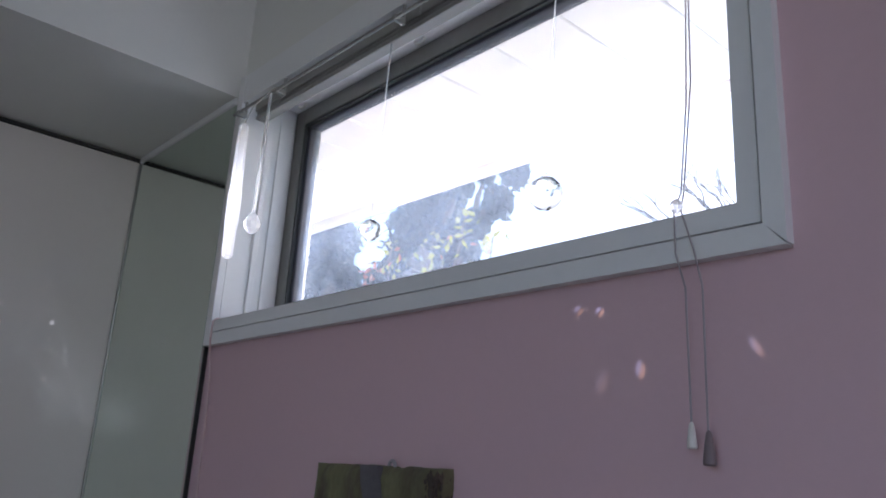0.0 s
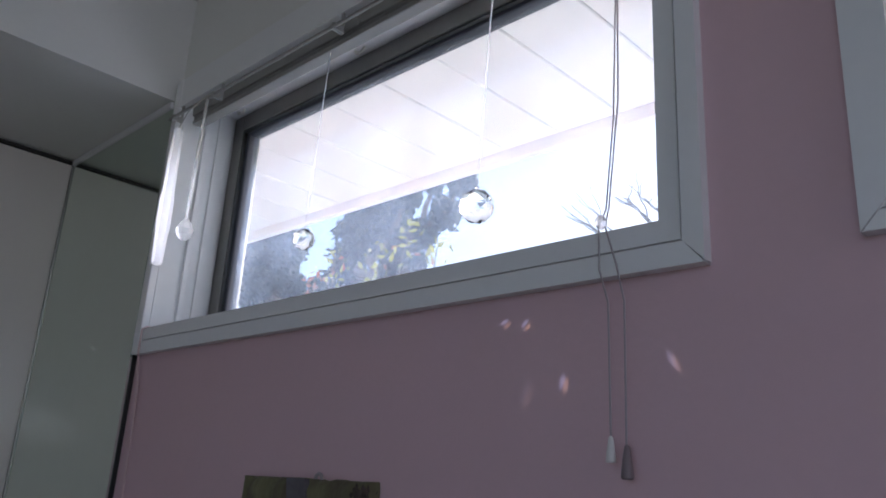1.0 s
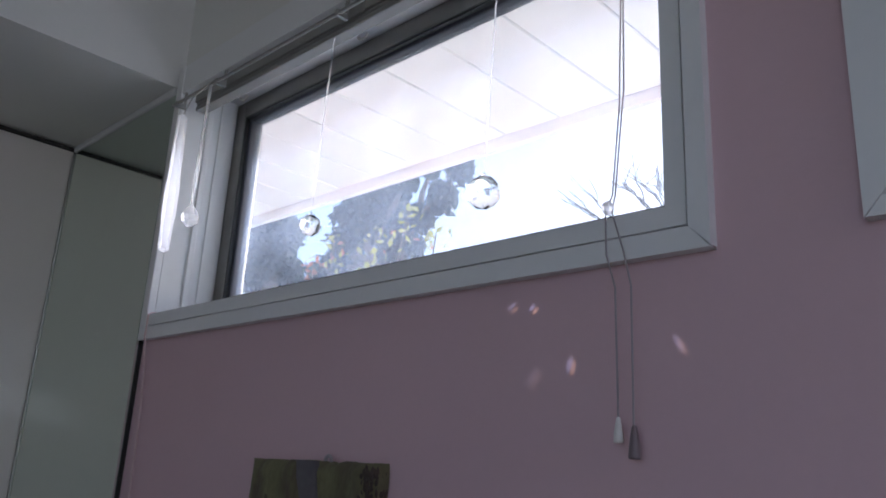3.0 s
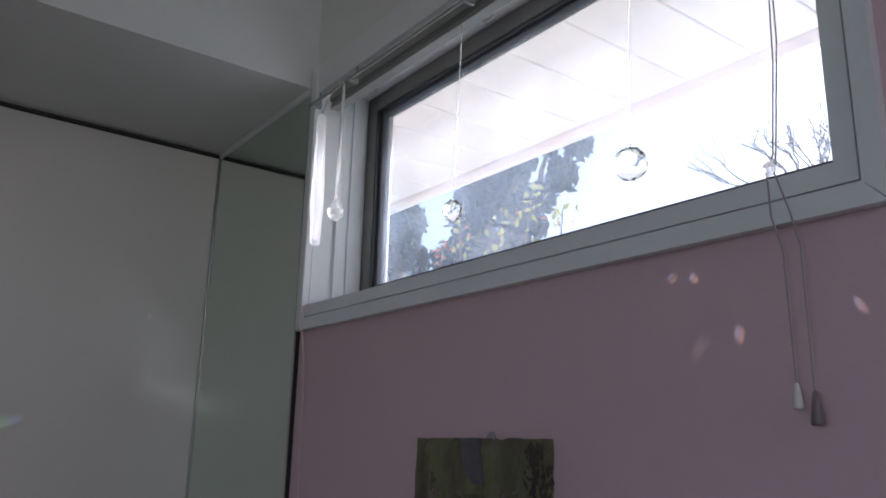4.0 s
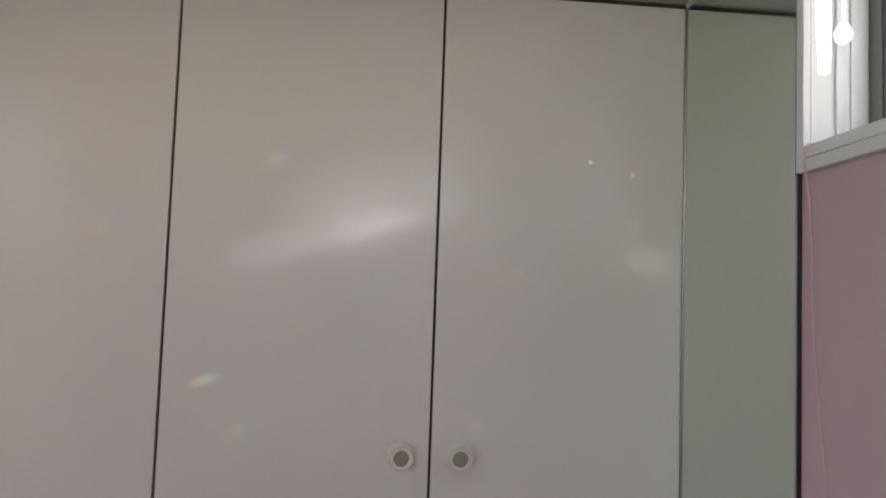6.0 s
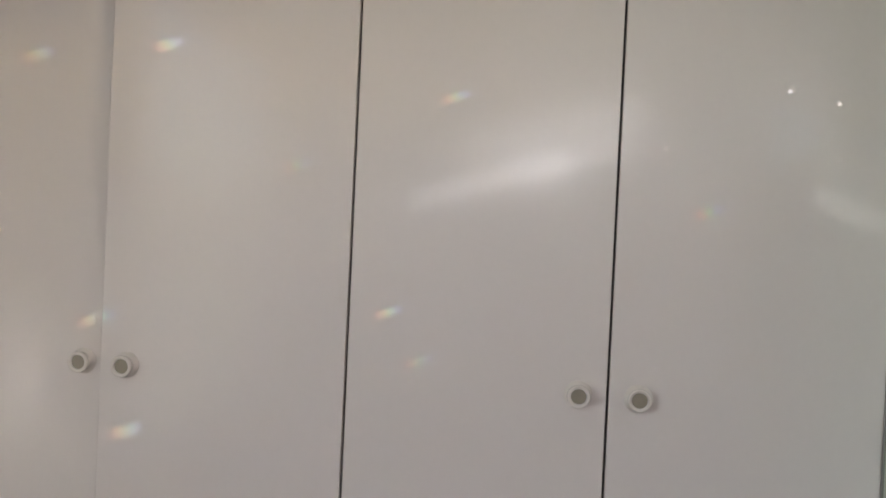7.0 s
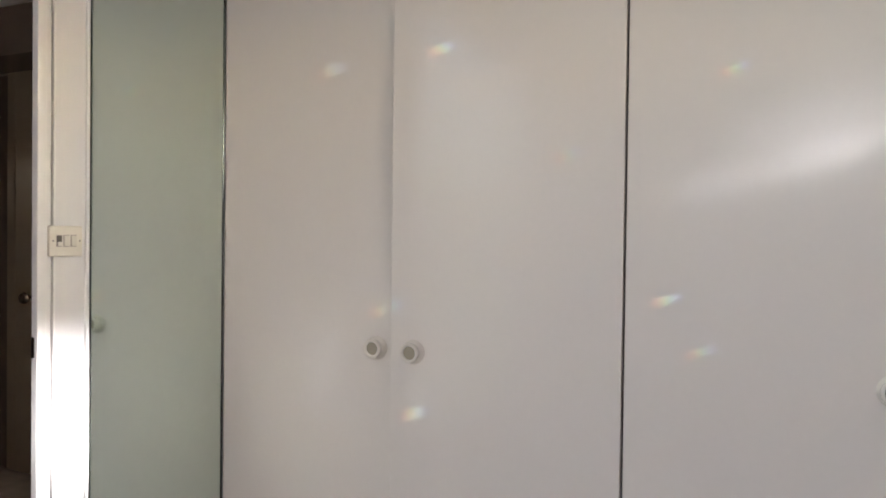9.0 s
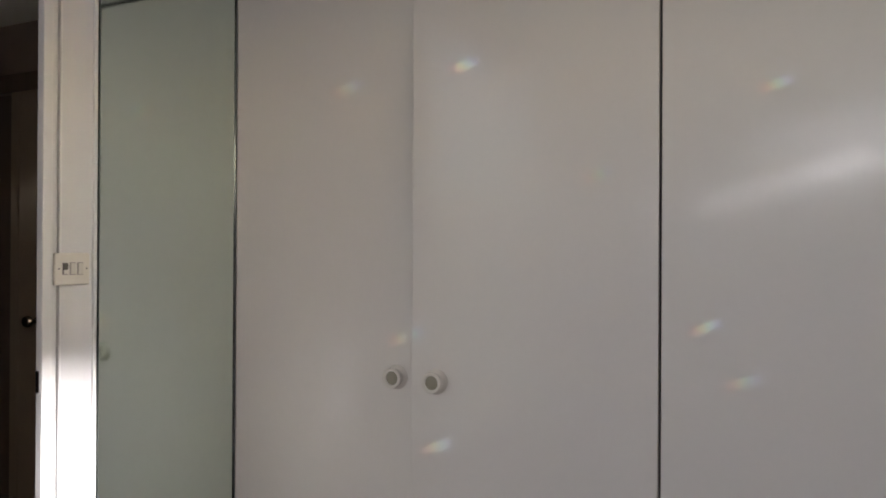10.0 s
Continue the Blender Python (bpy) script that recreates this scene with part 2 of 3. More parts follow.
M_LEAFD = leaf_mat("dark_evergreen_leaf", (0.030, 0.042, 0.035), (0.018, 0.024, 0.024))
M_LEAFY = leaf_mat("yellow_green_leaf", (0.28, 0.27, 0.05), (0.14, 0.16, 0.035))
M_LEAFR = leaf_mat("red_tip_leaf", (0.32, 0.10, 0.05), (0.2, 0.08, 0.04))
M_OUTWALL = mat("house_render_outside", (0.62, 0.60, 0.56), 0.8, 0, 0.06)


# ---- mesh helpers ----
def box(bm, x0, x1, y0, y1, z0, z1, bevel=0.0, seg=2):
    m = Matrix.LocRotScale(((x0 + x1) / 2, (y0 + y1) / 2, (z0 + z1) / 2), None, (abs(x1 - x0), abs(y1 - y0), abs(z1 - z0)))
    g = bmesh.ops.create_cube(bm, size=1, matrix=m)
    if bevel:
        es = list({e for v in g["verts"] for e in v.link_edges})
        bmesh.ops.bevel(bm, geom=es, offset=bevel, segments=seg, profile=0.5, affect="EDGES")
    return bm


def boxbm(*a, **k):
    return box(bmesh.new(), *a, **k)


def lathe(bm, prof, n=32, m=Matrix.Identity(4)):
    """Turns a profile of (radius, height) round z, closing the ends."""
    rings = []
    for r, z in prof:
        rings.append([bm.verts.new(m @ Vector((r * math.cos(2 * math.pi * i / n), r * math.sin(2 * math.pi * i / n), z))) for i in range(n)])
    for a, b in zip(rings, rings[1:]):
        for i in range(n):
            bm.faces.new((a[i], a[(i + 1) % n], b[(i + 1) % n], b[i]))
    bm.faces.new(rings[0][::-1])
    bm.faces.new(rings[-1])
    return bm


def tube(bm, pts, r, n=8, r2=None):
    """A round rod through the points, tapering from r to r2."""
    pts = [Vector(p) for p in pts]
    rings = []
    for i, p in enumerate(pts):
        d = (pts[min(i + 1, len(pts) - 1)] - pts[max(i - 1, 0)]).normalized()
        u = d.orthogonal().normalized() if not rings else (side - side.dot(d) * d).normalized()
        side = u
        w = d.cross(u)
        rad = r if r2 is None else r + (r2 - r) * i / (len(pts) - 1)
        rings.append([bm.verts.new(p + rad * (math.cos(2 * math.pi * k / n) * u + math.sin(2 * math.pi * k / n) * w)) for k in range(n)])
    for a, b in zip(rings, rings[1:]):
        for k in range(n):
            bm.faces.new((a[k], a[(k + 1) % n], b[(k + 1) % n], b[k]))
    bm.faces.new(rings[0][::-1])
    bm.faces.new(rings[-1])
    return bm


def mesh_of(name, bm, material, smooth=False):
    bmesh.ops.recalc_face_normals(bm, faces=bm.faces[:])
    me = bpy.data.meshes.new(name)
    bm.to_mesh(me)
    bm.free()
    me.materials.append(material)
    if smooth:
        me.shade_smooth()
        me.set_sharp_from_angle(angle=radians(38))
    return me


def part(name, bm, material, parent, label="", smooth=False):
    ob = new(name, mesh_of(name, bm, material, smooth))
    if parent:
        ob.parent = parent
        ob.matrix_parent_inverse = parent.matrix_world.inverted()
    return tagged(ob, label)


def thing(name, label, category, at=(0, 0, 0), group="", kind=""):
    ob = new(name)
    ob.empty_display_size = 0.05
    ob.location = at
    bpy.context.view_layer.update()
    return tagged(ob, label, category, group, kind)


def structure(name, bm, material, label, category):
    return tagged(part(name, bm, material, None), label, category, kind="structure")


def holed(axis, a, b, us, vs, holes):
    """A wall slab between a and b along the axis ('x' or 'y'), over the grid us, vs (z), with holes (u0, u1, v0, v1)."""
    bm = bmesh.new()
    us, vs = sorted(set(us)), sorted(set(vs))

    def full(i, j):
        if not (0 <= i < len(us) - 1 and 0 <= j < len(vs) - 1):
            return False
        u, v = (us[i] + us[i + 1]) / 2, (vs[j] + vs[j + 1]) / 2
        return not any(h[0] < u < h[1] and h[2] < v < h[3] for h in holes)

    def p(w, u, v):
        return bm.verts.new((w, u, v) if axis == "x" else (u, w, v))

    for i in range(len(us) - 1):
        for j in range(len(vs) - 1):
            if not full(i, j):
                continue
            u0, u1, v0, v1 = us[i], us[i + 1], vs[j], vs[j + 1]
            for w in (a, b):
                bm.faces.new((p(w, u0, v0), p(w, u1, v0), p(w, u1, v1), p(w, u0, v1)))
            for di, dj, q in ((-1, 0, ((u0, v0), (u0, v1))), (1, 0, ((u1, v0), (u1, v1))), (0, -1, ((u0, v0), (u1, v0))), (0, 1, ((u0, v1), (u1, v1)))):
                if not full(i + di, j + dj):
                    bm.faces.new((p(a, *q[0]), p(a, *q[1]), p(b, *q[1]), p(b, *q[0])))
    bmesh.ops.remove_doubles(bm, verts=bm.verts[:], dist=1e-5)
    return bm


def mitred(bm, side, x0, x1, z0, z1, w, y0, y1, e=0.0):
    """One mitred board of a frame round the opening x0..x1, z0..z1, w wide, between the planes y0 and y1; e: the gap in the joints."""
    c = {"left": ((x0, z0 + e), (x0, z1 - e), (x0 - w, z1 + w - e), (x0 - w, z0 - w + e)), "right": ((x1, z0 + e), (x1, z1 - e), (x1 + w, z1 + w - e), (x1 + w, z0 - w + e)),
         "bottom": ((x0 + e, z0), (x1 - e, z0), (x1 + w - e, z0 - w), (x0 - w + e, z0 - w)), "top": ((x0 + e, z1), (x1 - e, z1), (x1 + w - e, z1 + w), (x0 - w + e, z1 + w))}[side]
    f = [bm.verts.new((x, y0, z)) for x, z in c]
    k = [bm.verts.new((x, y1, z)) for x, z in c]
    bm.faces.new(f)
    bm.faces.new(k[::-1])
    for i in range(4):
        bm.faces.new((f[i], f[(i + 1) % 4], k[(i + 1) % 4], k[i]))
    return bm


def prism(pts, y0, y1):
    """A flat board of any outline (x, z) between the planes y0 and y1."""
    bm = bmesh.new()
    a, b = [bm.verts.new((x, y0, z)) for x, z in pts], [bm.verts.new((x, y1, z)) for x, z in pts]
    bm.faces.new(a)
    bm.faces.new(b[::-1])
    for i in range(len(pts)):
        bm.faces.new((a[i], a[(i + 1) % len(pts)], b[(i + 1) % len(pts)], b[i]))
    return bm


# ---- setting ----
YP, YL, XE, CZ = 0.596, -1.785, 4.2, 2.52      # pink wall, door wall, far end, ceiling
FX, SZ = 0.478, 2.088                          # bulkhead front and underside
W1 = (0.509, 1.494, 1.639, 2.086)              # window openings in the pink wall
W2 = (1.689, 2.62, 1.635, 2.086)
YO = 0.76                                      # outer face of that wall

structure("floor", boxbm(-0.62, XE, YL - 0.04, YO, -0.12, 0), M_BEIGE, "beige carpet on the bedroom floor", "floor")
structure("wall_north", holed("y", YP, YO, (-0.62, XE + 0.14, W1[0] - 0.006, W1[1] + 0.006, W2[0] - 0.006, W2[1] + 0.006), (0, 2.125, W1[2] - 0.006, W1[3] + 0.006, W2[2] - 0.006, W2[3] + 0.006), [(h[0] - 0.006, h[1] + 0.006, h[2] - 0.006, h[3] + 0.006) for h in (W1, W2)]), M_PINK,
          "dusky pink painted wall with two high windows", "wall")
structure("wall_north_upper", boxbm(-0.62, XE + 0.14, YP, YO, 2.125, CZ + 0.2), M_CEIL, "white painted wall band above the windows", "wall")
WS = (1.52, 3.32, 0.34, 2.40)
DOOR = (0.552, 1.42, -0.01, 2.06)
structure("wall_south", holed("y", YL - 0.04, YL, (-0.62, XE + 0.14, DOOR[0], DOOR[1], WS[0], WS[1]), (0, CZ + 0.2, DOOR[3], WS[2], WS[3]), (DOOR, WS)), M_WHITEWALL, "white painted wall with a doorway", "wall")
WE = (-1.74, 0.57, 1.25, 2.47)
structure("wall_east", holed("x", XE, XE + 0.14, (YL, YP, WE[0], WE[1]), (0, CZ + 0.2, WE[2], WE[3]), (WE,)), M_WHITEWALL, "plain white end wall with a window opening", "wall")
structure("curtain_east", boxbm(XE + 0.075, XE + 0.085, WE[0] - 0.01, WE[1] + 0.01, WE[2] - 0.01, WE[3] + 0.01), M_WHITEWALL, "drawn white curtain over the end window", "curtain")
structure("wall_west", boxbm(-0.76, -0.62, YL, YP, 0, CZ + 0.2), M_WHITEWALL, "plain wall behind the wardrobe", "wall")
structure("ceiling", boxbm(FX, XE, YL, YP, CZ, CZ + 0.15), M_CEIL, "white painted ceiling", "ceiling")


def bulkhead():
    """The lowered ceiling over the wardrobe, with a round hole for the lamp."""
    bm = bmesh.new()
    cx, cy, r, n = 0.230, 0.011, 0.0395, 32
    x0, x1, y0, y1 = -0.62, FX, YL, YP
    ring = [bm.verts.new((cx + r * math.cos(2 * math.pi * i / n), cy + r * math.sin(2 * math.pi * i / n), SZ)) for i in range(n)]
    sq = []
    for i in range(n):
        a = 2 * math.pi * i / n
        c, s = math.cos(a), math.sin(a)
        k = 0.12 / max(abs(c), abs(s))
        sq.append(bm.verts.new((cx + k * c, cy + k * s, SZ)))
    for i in range(n):
        bm.faces.new((ring[i], ring[(i + 1) % n], sq[(i + 1) % n], sq[i]))
    xs, ys = (x0, cx - 0.12, cx + 0.12, x1), (y0, cy - 0.12, cy + 0.12, y1)
    for i in range(3):
        for j in range(3):
            if (i, j) != (1, 1):
                bm.faces.new([bm.verts.new((x, y, SZ)) for x, y in ((xs[i], ys[j]), (xs[i + 1], ys[j]), (xs[i + 1], ys[j + 1]), (xs[i], ys[j + 1]))])
    bm.faces.new([bm.verts.new((x1, y, z)) for y, z in ((y0, SZ), (y1, SZ), (y1, CZ + 0.15), (y0, CZ + 0.15))])
    bm.faces.new([bm.verts.new((x, y, CZ + 0.15)) for x, y in ((x0, y0), (x1, y0), (x1, y1), (x0, y1))])
    bmesh.ops.remove_doubles(bm, verts=bm.verts[:], dist=1e-5)
    return bm


structure("ceiling_bulkhead", bulkhead(), M_CEIL, "lowered white ceiling over the wardrobe", "ceiling")
structure("trim_north", boxbm(0.002, 0.476, 0.580, YP, 2.072, SZ, bevel=0.004), M_TRIM, "narrow white strip above the mirror", "trim")
structure("trim_south", boxbm(0.002, 0.43, YL, YL + 0.016, 2.072, SZ, bevel=0.004), M_TRIM, "narrow white strip above the mirror", "trim")


def downlight():
    o = thing("downlight", "unlit black recessed downlight in the lowered ceiling", "downlight", (0.230, 0.011, SZ))
    bm = bmesh.new()
    m = Matrix.Translation((0.230, 0.011, SZ))
    lathe(bm, ((0.039, 0.0), (0.039, 0.07), (0.036, 0.07), (0.0375, 0.0)), 32, m)
    for f in [f for f in bm.faces if len(f.verts) > 4]:
        bm.faces.remove(f)
    part("baffle", bm, M_BLACK, o, smooth=True)
    part("bulb", lathe(bmesh.new(), ((0.034, 0.05), (0.03, 0.042), (0.016, 0.04)), 24, m), M_BLACK, o, "dark lamp face deep in the can", True)


downlight()


# ---- windows ----
def window(name, op, label, lefttrim, frame_parts):
    x0, x1, z0, z1 = op
    o = thing(name, label, "window", (x0, YP, z0), kind="structure")
    lap = 0.0 if lefttrim else 0.021         # the head board laps over the opening
    lw = 0.033 if lefttrim else 0.022          # width of the board beside the opening
    if lefttrim:
        part("architrave", prism(((x0, z0 + 0.001), (x0, z1), (x0 - lw, z1 + 0.038), (x0 - lw, z0 - 0.0385)), 0.583, YP), M_TRIM, o)
    else:
        part("architrave", boxbm(x0 - lw, x0, 0.582, YP, z0 - 0.043, z1 + 0.039, bevel=0.002), M_TRIM, o)
    part("architrave", prism(((x0 - lw, z1 + 0.038), (x1 + 0.038, z1 + 0.038), (x1, z1 - lap), (x0, z1 - lap)), 0.584, YP), M_TRIM, o)
    # two-stepped moulding below and at the far side: a thinner inner band and a thicker outer band
    g, d = 0.0205, 0.003
    low = 0.0365 if lefttrim else 0.043
    mid = (g + d) / low * lw * lefttrim
    left_in, left_mid, left_out = (x0 + 0.001, x0 - mid + 0.0018, x0 - lw + 0.0012) if lefttrim else (x0 + 0.0002, x0 + 0.0002, x0 - lw)
    part("architrave", prism(((left_in, z0), (x1, z0), (x1 + g, z0 - g), (left_mid, z0 - g)), 0.5865, YP), M_TRIM, o)
    part("outer_moulding", prism(((left_mid if lefttrim else x0 - lw, z0 - g - d), (x1 + g + d, z0 - g - d), (x1 + 0.043, z0 - low - 0.002), (left_out, z0 - low - 0.002)), 0.583, YP), M_TRIM, o)
    part("architrave", mitred(bmesh.new(), "right", x0, x1, z0, z1, g, 0.5865, YP), M_TRIM, o)
    part("outer_moulding", mitred(bmesh.new(), "right", x0 - g - d, x1 + g + d, z0 - g - d, z1 + g + d, 0.0195, 0.583, YP), M_TRIM, o)
    t = 0.006
    for nm, b in (("jamb", (x0 - t, x0, YP, YO, z0 - t, z1 + t)), ("jamb", (x1, x1 + t, YP, YO, z0 - t, z1 + t)),
                  ("head", (x0, x1, YP, YO, z1, z1 + t)), ("sill", (x0, x1, YP, YO + 0.02, z0 - t, z0))):
        part(nm, boxbm(*b, bevel=0.001), M_TRIM, o)
    part("stop_bead", boxbm(x0, x0 + 0.006, 0.640, 0.652, z0, z1, bevel=0.002), M_TRIM, o)
    part("stop_bead", boxbm(x0, x0 + 0.004, 0.668, 0.700, z0, z1, bevel=0.0015), M_TRIM, o)
    if not lefttrim:
        for x in (0.556, 0.912):
            part("catch", tube(bmesh.new(), [(x + 0.012 * math.cos(q), 0.686 + 0.002 * math.sin(q), z1 - 0.001 - 0.006 * math.sin(q)) for q in (0.1, 0.6, 1.2, 1.8, 2.5, 3.0)], 0.0028, 8), M_ROCKER, o, "small white plastic catch", True)
    if frame_parts:
        a0, a1, c0, c1 = x0, x1, z0, z1
        f = 0.034
        for b in ((a0, a0 + f, c0, c1), (a1 - 0.018, a1, c0, c1), (a0 + f, a1 - 0.018, c1 - 0.034, c1), (a0 + f, a1 - 0.018, c0, c0 + 0.03)):
            part("window_frame", boxbm(b[0], b[1], 0.703, 0.745, b[2], b[3], bevel=0.002), M_ALU, o, "dark bronze aluminium frame")
        s, foot = 0.010, 0.022
        b0, b1, d0, d1 = a0 + f, a1 - 0.018, c0 + 0.03, c1 - 0.034
        for b in ((b0, b0 + s, d0, d1), (b1 - 0.01, b1, d0, d1), (b0 + s, b1 - 0.01, d1 - s, d1), (b0 + s, b1 - 0.01, d0, d0 + foot)):
            part("sash", boxbm(b[0], b[1], 0.712, 0.738, b[2], b[3], bevel=0.004), M_SASH, o, "grey aluminium sash with a blue sheen")
        # rubber bead between frame and sash
        part("gasket", boxbm(b0 - 0.0005, b0 + 0.004, 0.7045, 0.712, d0, d1), M_BLACK, o)
        part("gasket", boxbm(b0 + 0.004, b1, 0.7045, 0.712, d1 - 0.004, d1 + 0.0005), M_BLACK, o)
        p = part("pane", boxbm(b0 + s, b1 - 0.01, 0.723, 0.727, d0 + foot, d1 - s), M_PANE, o, "dusty clear glass")
        p.visible_shadow = False
    return o


window("window_1", W1, "high white-framed window with a dark aluminium sash and dusty glass", False, True)
window("window_2", W2, "high white-framed window with a mitred frame and drawn blind", True, True)


def venetian():
    """The closed-down blind of the second window: tilted slats on ladder cords."""
    x0, x1 = W2[0] + 0.005, W2[1] - 0.012
    o = thing("venetian_blind", "pale grey venetian blind lowered in the window", "blind", (x0, 0.655, 2.07))
    part("headrail", boxbm(x0, x1, 0.610, 0.638, 2.052, 2.079, bevel=0.002), M_BLIND, o)
    part("bottom_rail", boxbm(x0, x1, 0.613, 0.635, 1.644, 1.656, bevel=0.003), M_SLAT, o)
    sb = bmesh.new()
    n, wide, r = 12, 0.0232, 0.0065
    rows = []
    for i in range(n + 1):
        u = (i / n - 0.5) * wide
        over = max(0.0, abs(u) - (wide / 2 - r))
        cut = r - math.sqrt(max(0.0, r * r - over * over))
        rows.append([sb.verts.new((x, u, 0.0022 - 0.0022 * (2 * i / n - 1) ** 2)) for x in (x0 - 0.002 + cut, x1 - 0.002 - cut)])
    for a, b in zip(rows, rows[1:]):
        sb.faces.new((a[0], a[1], b[1], b[0]))
    bmesh.ops.solidify(sb, geom=sb.faces[:], thickness=0.0007)
    me = mesh_of("slat", sb, M_SLAT, True)
    for k in range(16):
        s = new("slat", me)
        s.parent = o
        s.matrix_parent_inverse = o.matrix_world.inverted()
        s.matrix_basis = pose(0, 0.624, 1.674 + k * 0.0243, 66 + random.uniform(-3, 3), 0, random.uniform(-0.15, 0.15))
    for x in (x0 + 0.11, x0 + 0.45, x1 - 0.11):
        part("ladder_cord", tube(bmesh.new(), ((x, 0.611, 2.053), (x, 0.611, 1.652)), 0.0006, 6), M_THREAD, o)


venetian()


def raised_blind():
    """The blind of the first window, pulled right up, with its pull cords at one end."""
    x0, x1 = W1[0] + 0.022, W1[1] - 0.012
    o = thing("raised_blind", "grey slatted blind, fully raised against the window head", "blind", (x0, 0.62, 2.07))
    part("headrail", boxbm(x0, x1, 0.600, 0.624, 2.045, 2.0645, bevel=0.002), M_BLIND, o)
    sb = boxbm(x0 + 0.004, x1 - 0.004, 0.603, 0.622, 0, 0.0022, bevel=0.0006, seg=1)
    me = mesh_of("slat", sb, M_BLIND)
    for k in range(3):
        s = new("slat", me)
        s.parent = o
        s.matrix_parent_inverse = o.matrix_world.inverted()
        s.matrix_basis = pose(random.uniform(-0.001, 0.001), random.uniform(-0.001, 0.001), 2.0425 - 0.0027 * k)
    part("bottom_rail", boxbm(x0 + 0.002, x1 - 0.002, 0.602, 0.623, 2.028, 2.0365, bevel=0.002), M_BLIND, o)
    for x in (x0 + 0.10, x0 + 0.48, x1 - 0.10):
        part("clip", boxbm(x - 0.008, x + 0.008, 0.5965, 0.6005, 2.041, 2.0645, bevel=0.001), M_BLIND, o)
    # pull cords run down inside the opening, over the sill moulding and down the wall
    c1 = [(1.445, 0.606, 2.03), (1.443, 0.604, 1.90), (1.4415, 0.60, 1.76), (1.440, 0.588, 1.662), (1.439, 0.5765, 1.640), (1.440, 0.5755, 1.60), (1.4435, 0.5845, 1.57), (1.447, 0.5815, 1.452)]
    c2 = [(1.449, 0.606, 2.03), (1.4455, 0.604, 1.92), (1.447, 0.60, 1.78), (1.443, 0.588, 1.662), (1.446, 0.5765, 1.640), (1.458, 0.5755, 1.60), (1.460, 0.5845, 1.57), (1.462, 0.5815, 1.445)]
    part("pull_cord", tube(bmesh.new(), c1, 0.0009, 6), M_CORD, o, smooth=True)
    part("pull_cord", tube(bmesh.new(), c2, 0.0009, 6), M_CORD, o, smooth=True)
    part("cord_bead", lathe(bmesh.new(), ((0.0015, 0.007), (0.0050, 0.004), (0.0062, 0.0), (0.0050, -0.004), (0.0015, -0.007)), 8, Matrix.Translation((1.4415, 0.5765, 1.645))), M_ACRYL, o, "clear faceted cord bead")
    bell = ((0.0012, 0.0), (0.0028, -0.002), (0.0042, -0.010), (0.0058, -0.022), (0.0064, -0.030), (0.0050, -0.0315))
    part("tassel", lathe(bmesh.new(), [(r * 0.85, z * 0.9) for r, z in bell], 16, Matrix.Translation((1.4625, 0.5815, 1.446))), M_TASSEL, o, "mauve-grey plastic tassel", True)
    part("tassel", lathe(bmesh.new(), [(r * 0.7, z * 0.7) for r, z in bell], 16, Matrix.Translation((1.447, 0.5815, 1.453))), M_TASSEL2, o, "ivory plastic tassel", True)


raised_blind()


def hanging_cord():
    """A thin cord that drops over the sill beside the mirror and trails down the wall."""
    o = thing("hanging_cord", "pale pink cord hanging over the sill down the pink wall", "cord", (0.518, 0.59, 1.64))
    path = [(0.519, 0.612, 1.6412), (0.5185, 0.588, 1.6412), (0.518, 0.5808, 1.636), (0.517, 0.5810, 1.600), (0.516, 0.590, 1.54), (0.5165, 0.594, 1.46), (0.519, 0.594, 1.38), (0.527, 0.594, 1.28), (0.540, 0.594, 1.19), (0.558, 0.594, 1.07), (0.570, 0.594, 0.97), (0.574, 0.594, 0.86)]
    part("strand", tube(bmesh.new(), path, 0.0015, 8), M_PINKCORD, o, smooth=True)
    part("knot", lathe(bmesh.new(), ((0.0012, 0.004), (0.0026, 0.002), (0.0028, -0.002), (0.0012, -0.005)), 10, Matrix.Translation((0.574, 0.593, 0.858))), M_PINKCORD, o, smooth=True)


hanging_cord()


def curtain_rod():
    o = thing("curtain_rod", "thin metal curtain rod above the window", "curtain rod", (0.52, 0.56, 2.07))
    part("rod", tube(bmesh.new(), ((0.512, 0.568, 2.032), (0.9, 0.568, 2.031), (1.56, 0.568, 2.030)), 0.0030, 12), M_BLIND, o, "", True)
    for x in (0.528, 0.668, 1.0, 1.32, 1.53):
        part("bracket", box(boxbm(x - 0.0035, x + 0.0035, 0.5645, 0.584, 2.0255, 2.036, bevel=0.001), x - 0.003, x + 0.003, 0.5815, 0.5845, 2.0255, 2.060), M_BLIND, o)


curtain_rod()


def crystal(name, label, at, top, bm, material, threads=1):
    o = thing(name, label, "suncatcher", at, group="crystals hung in the window")
    part("pendant", bm, material, o)
    for i in range(threads):
        dx = 0.0035 * (i - (threads - 1) / 2)
        if threads == 1:
            part("thread", tube(bmesh.new(), (top, top.lerp(Vector(at), 0.55), Vector(at)), 0.0012, 8, 0.0004), M_ACRYL, o)
        else:
            part("strand", tube(bmesh.new(), (top + Vector((dx * 1.2, 0, 0)), top.lerp(Vector(at), 0.6) + Vector((dx * 1.6, 0, 0)), Vector(at) + Vector((dx * 0.5, 0, 0))), 0.0016, 8, 0.0026), M_ACRYL, o, "clear acrylic strand")
    return o


def faceted_ball(c, r):
    bm = bmesh.new()
    bmesh.ops.create_icosphere(bm, subdivisions=2, radius=r, matrix=Matrix.Translation(c))
    lathe(bm, ((0.0022, r - 0.001), (0.0022, r + 0.003)), 8, Matrix.Translation(c))
    return bm


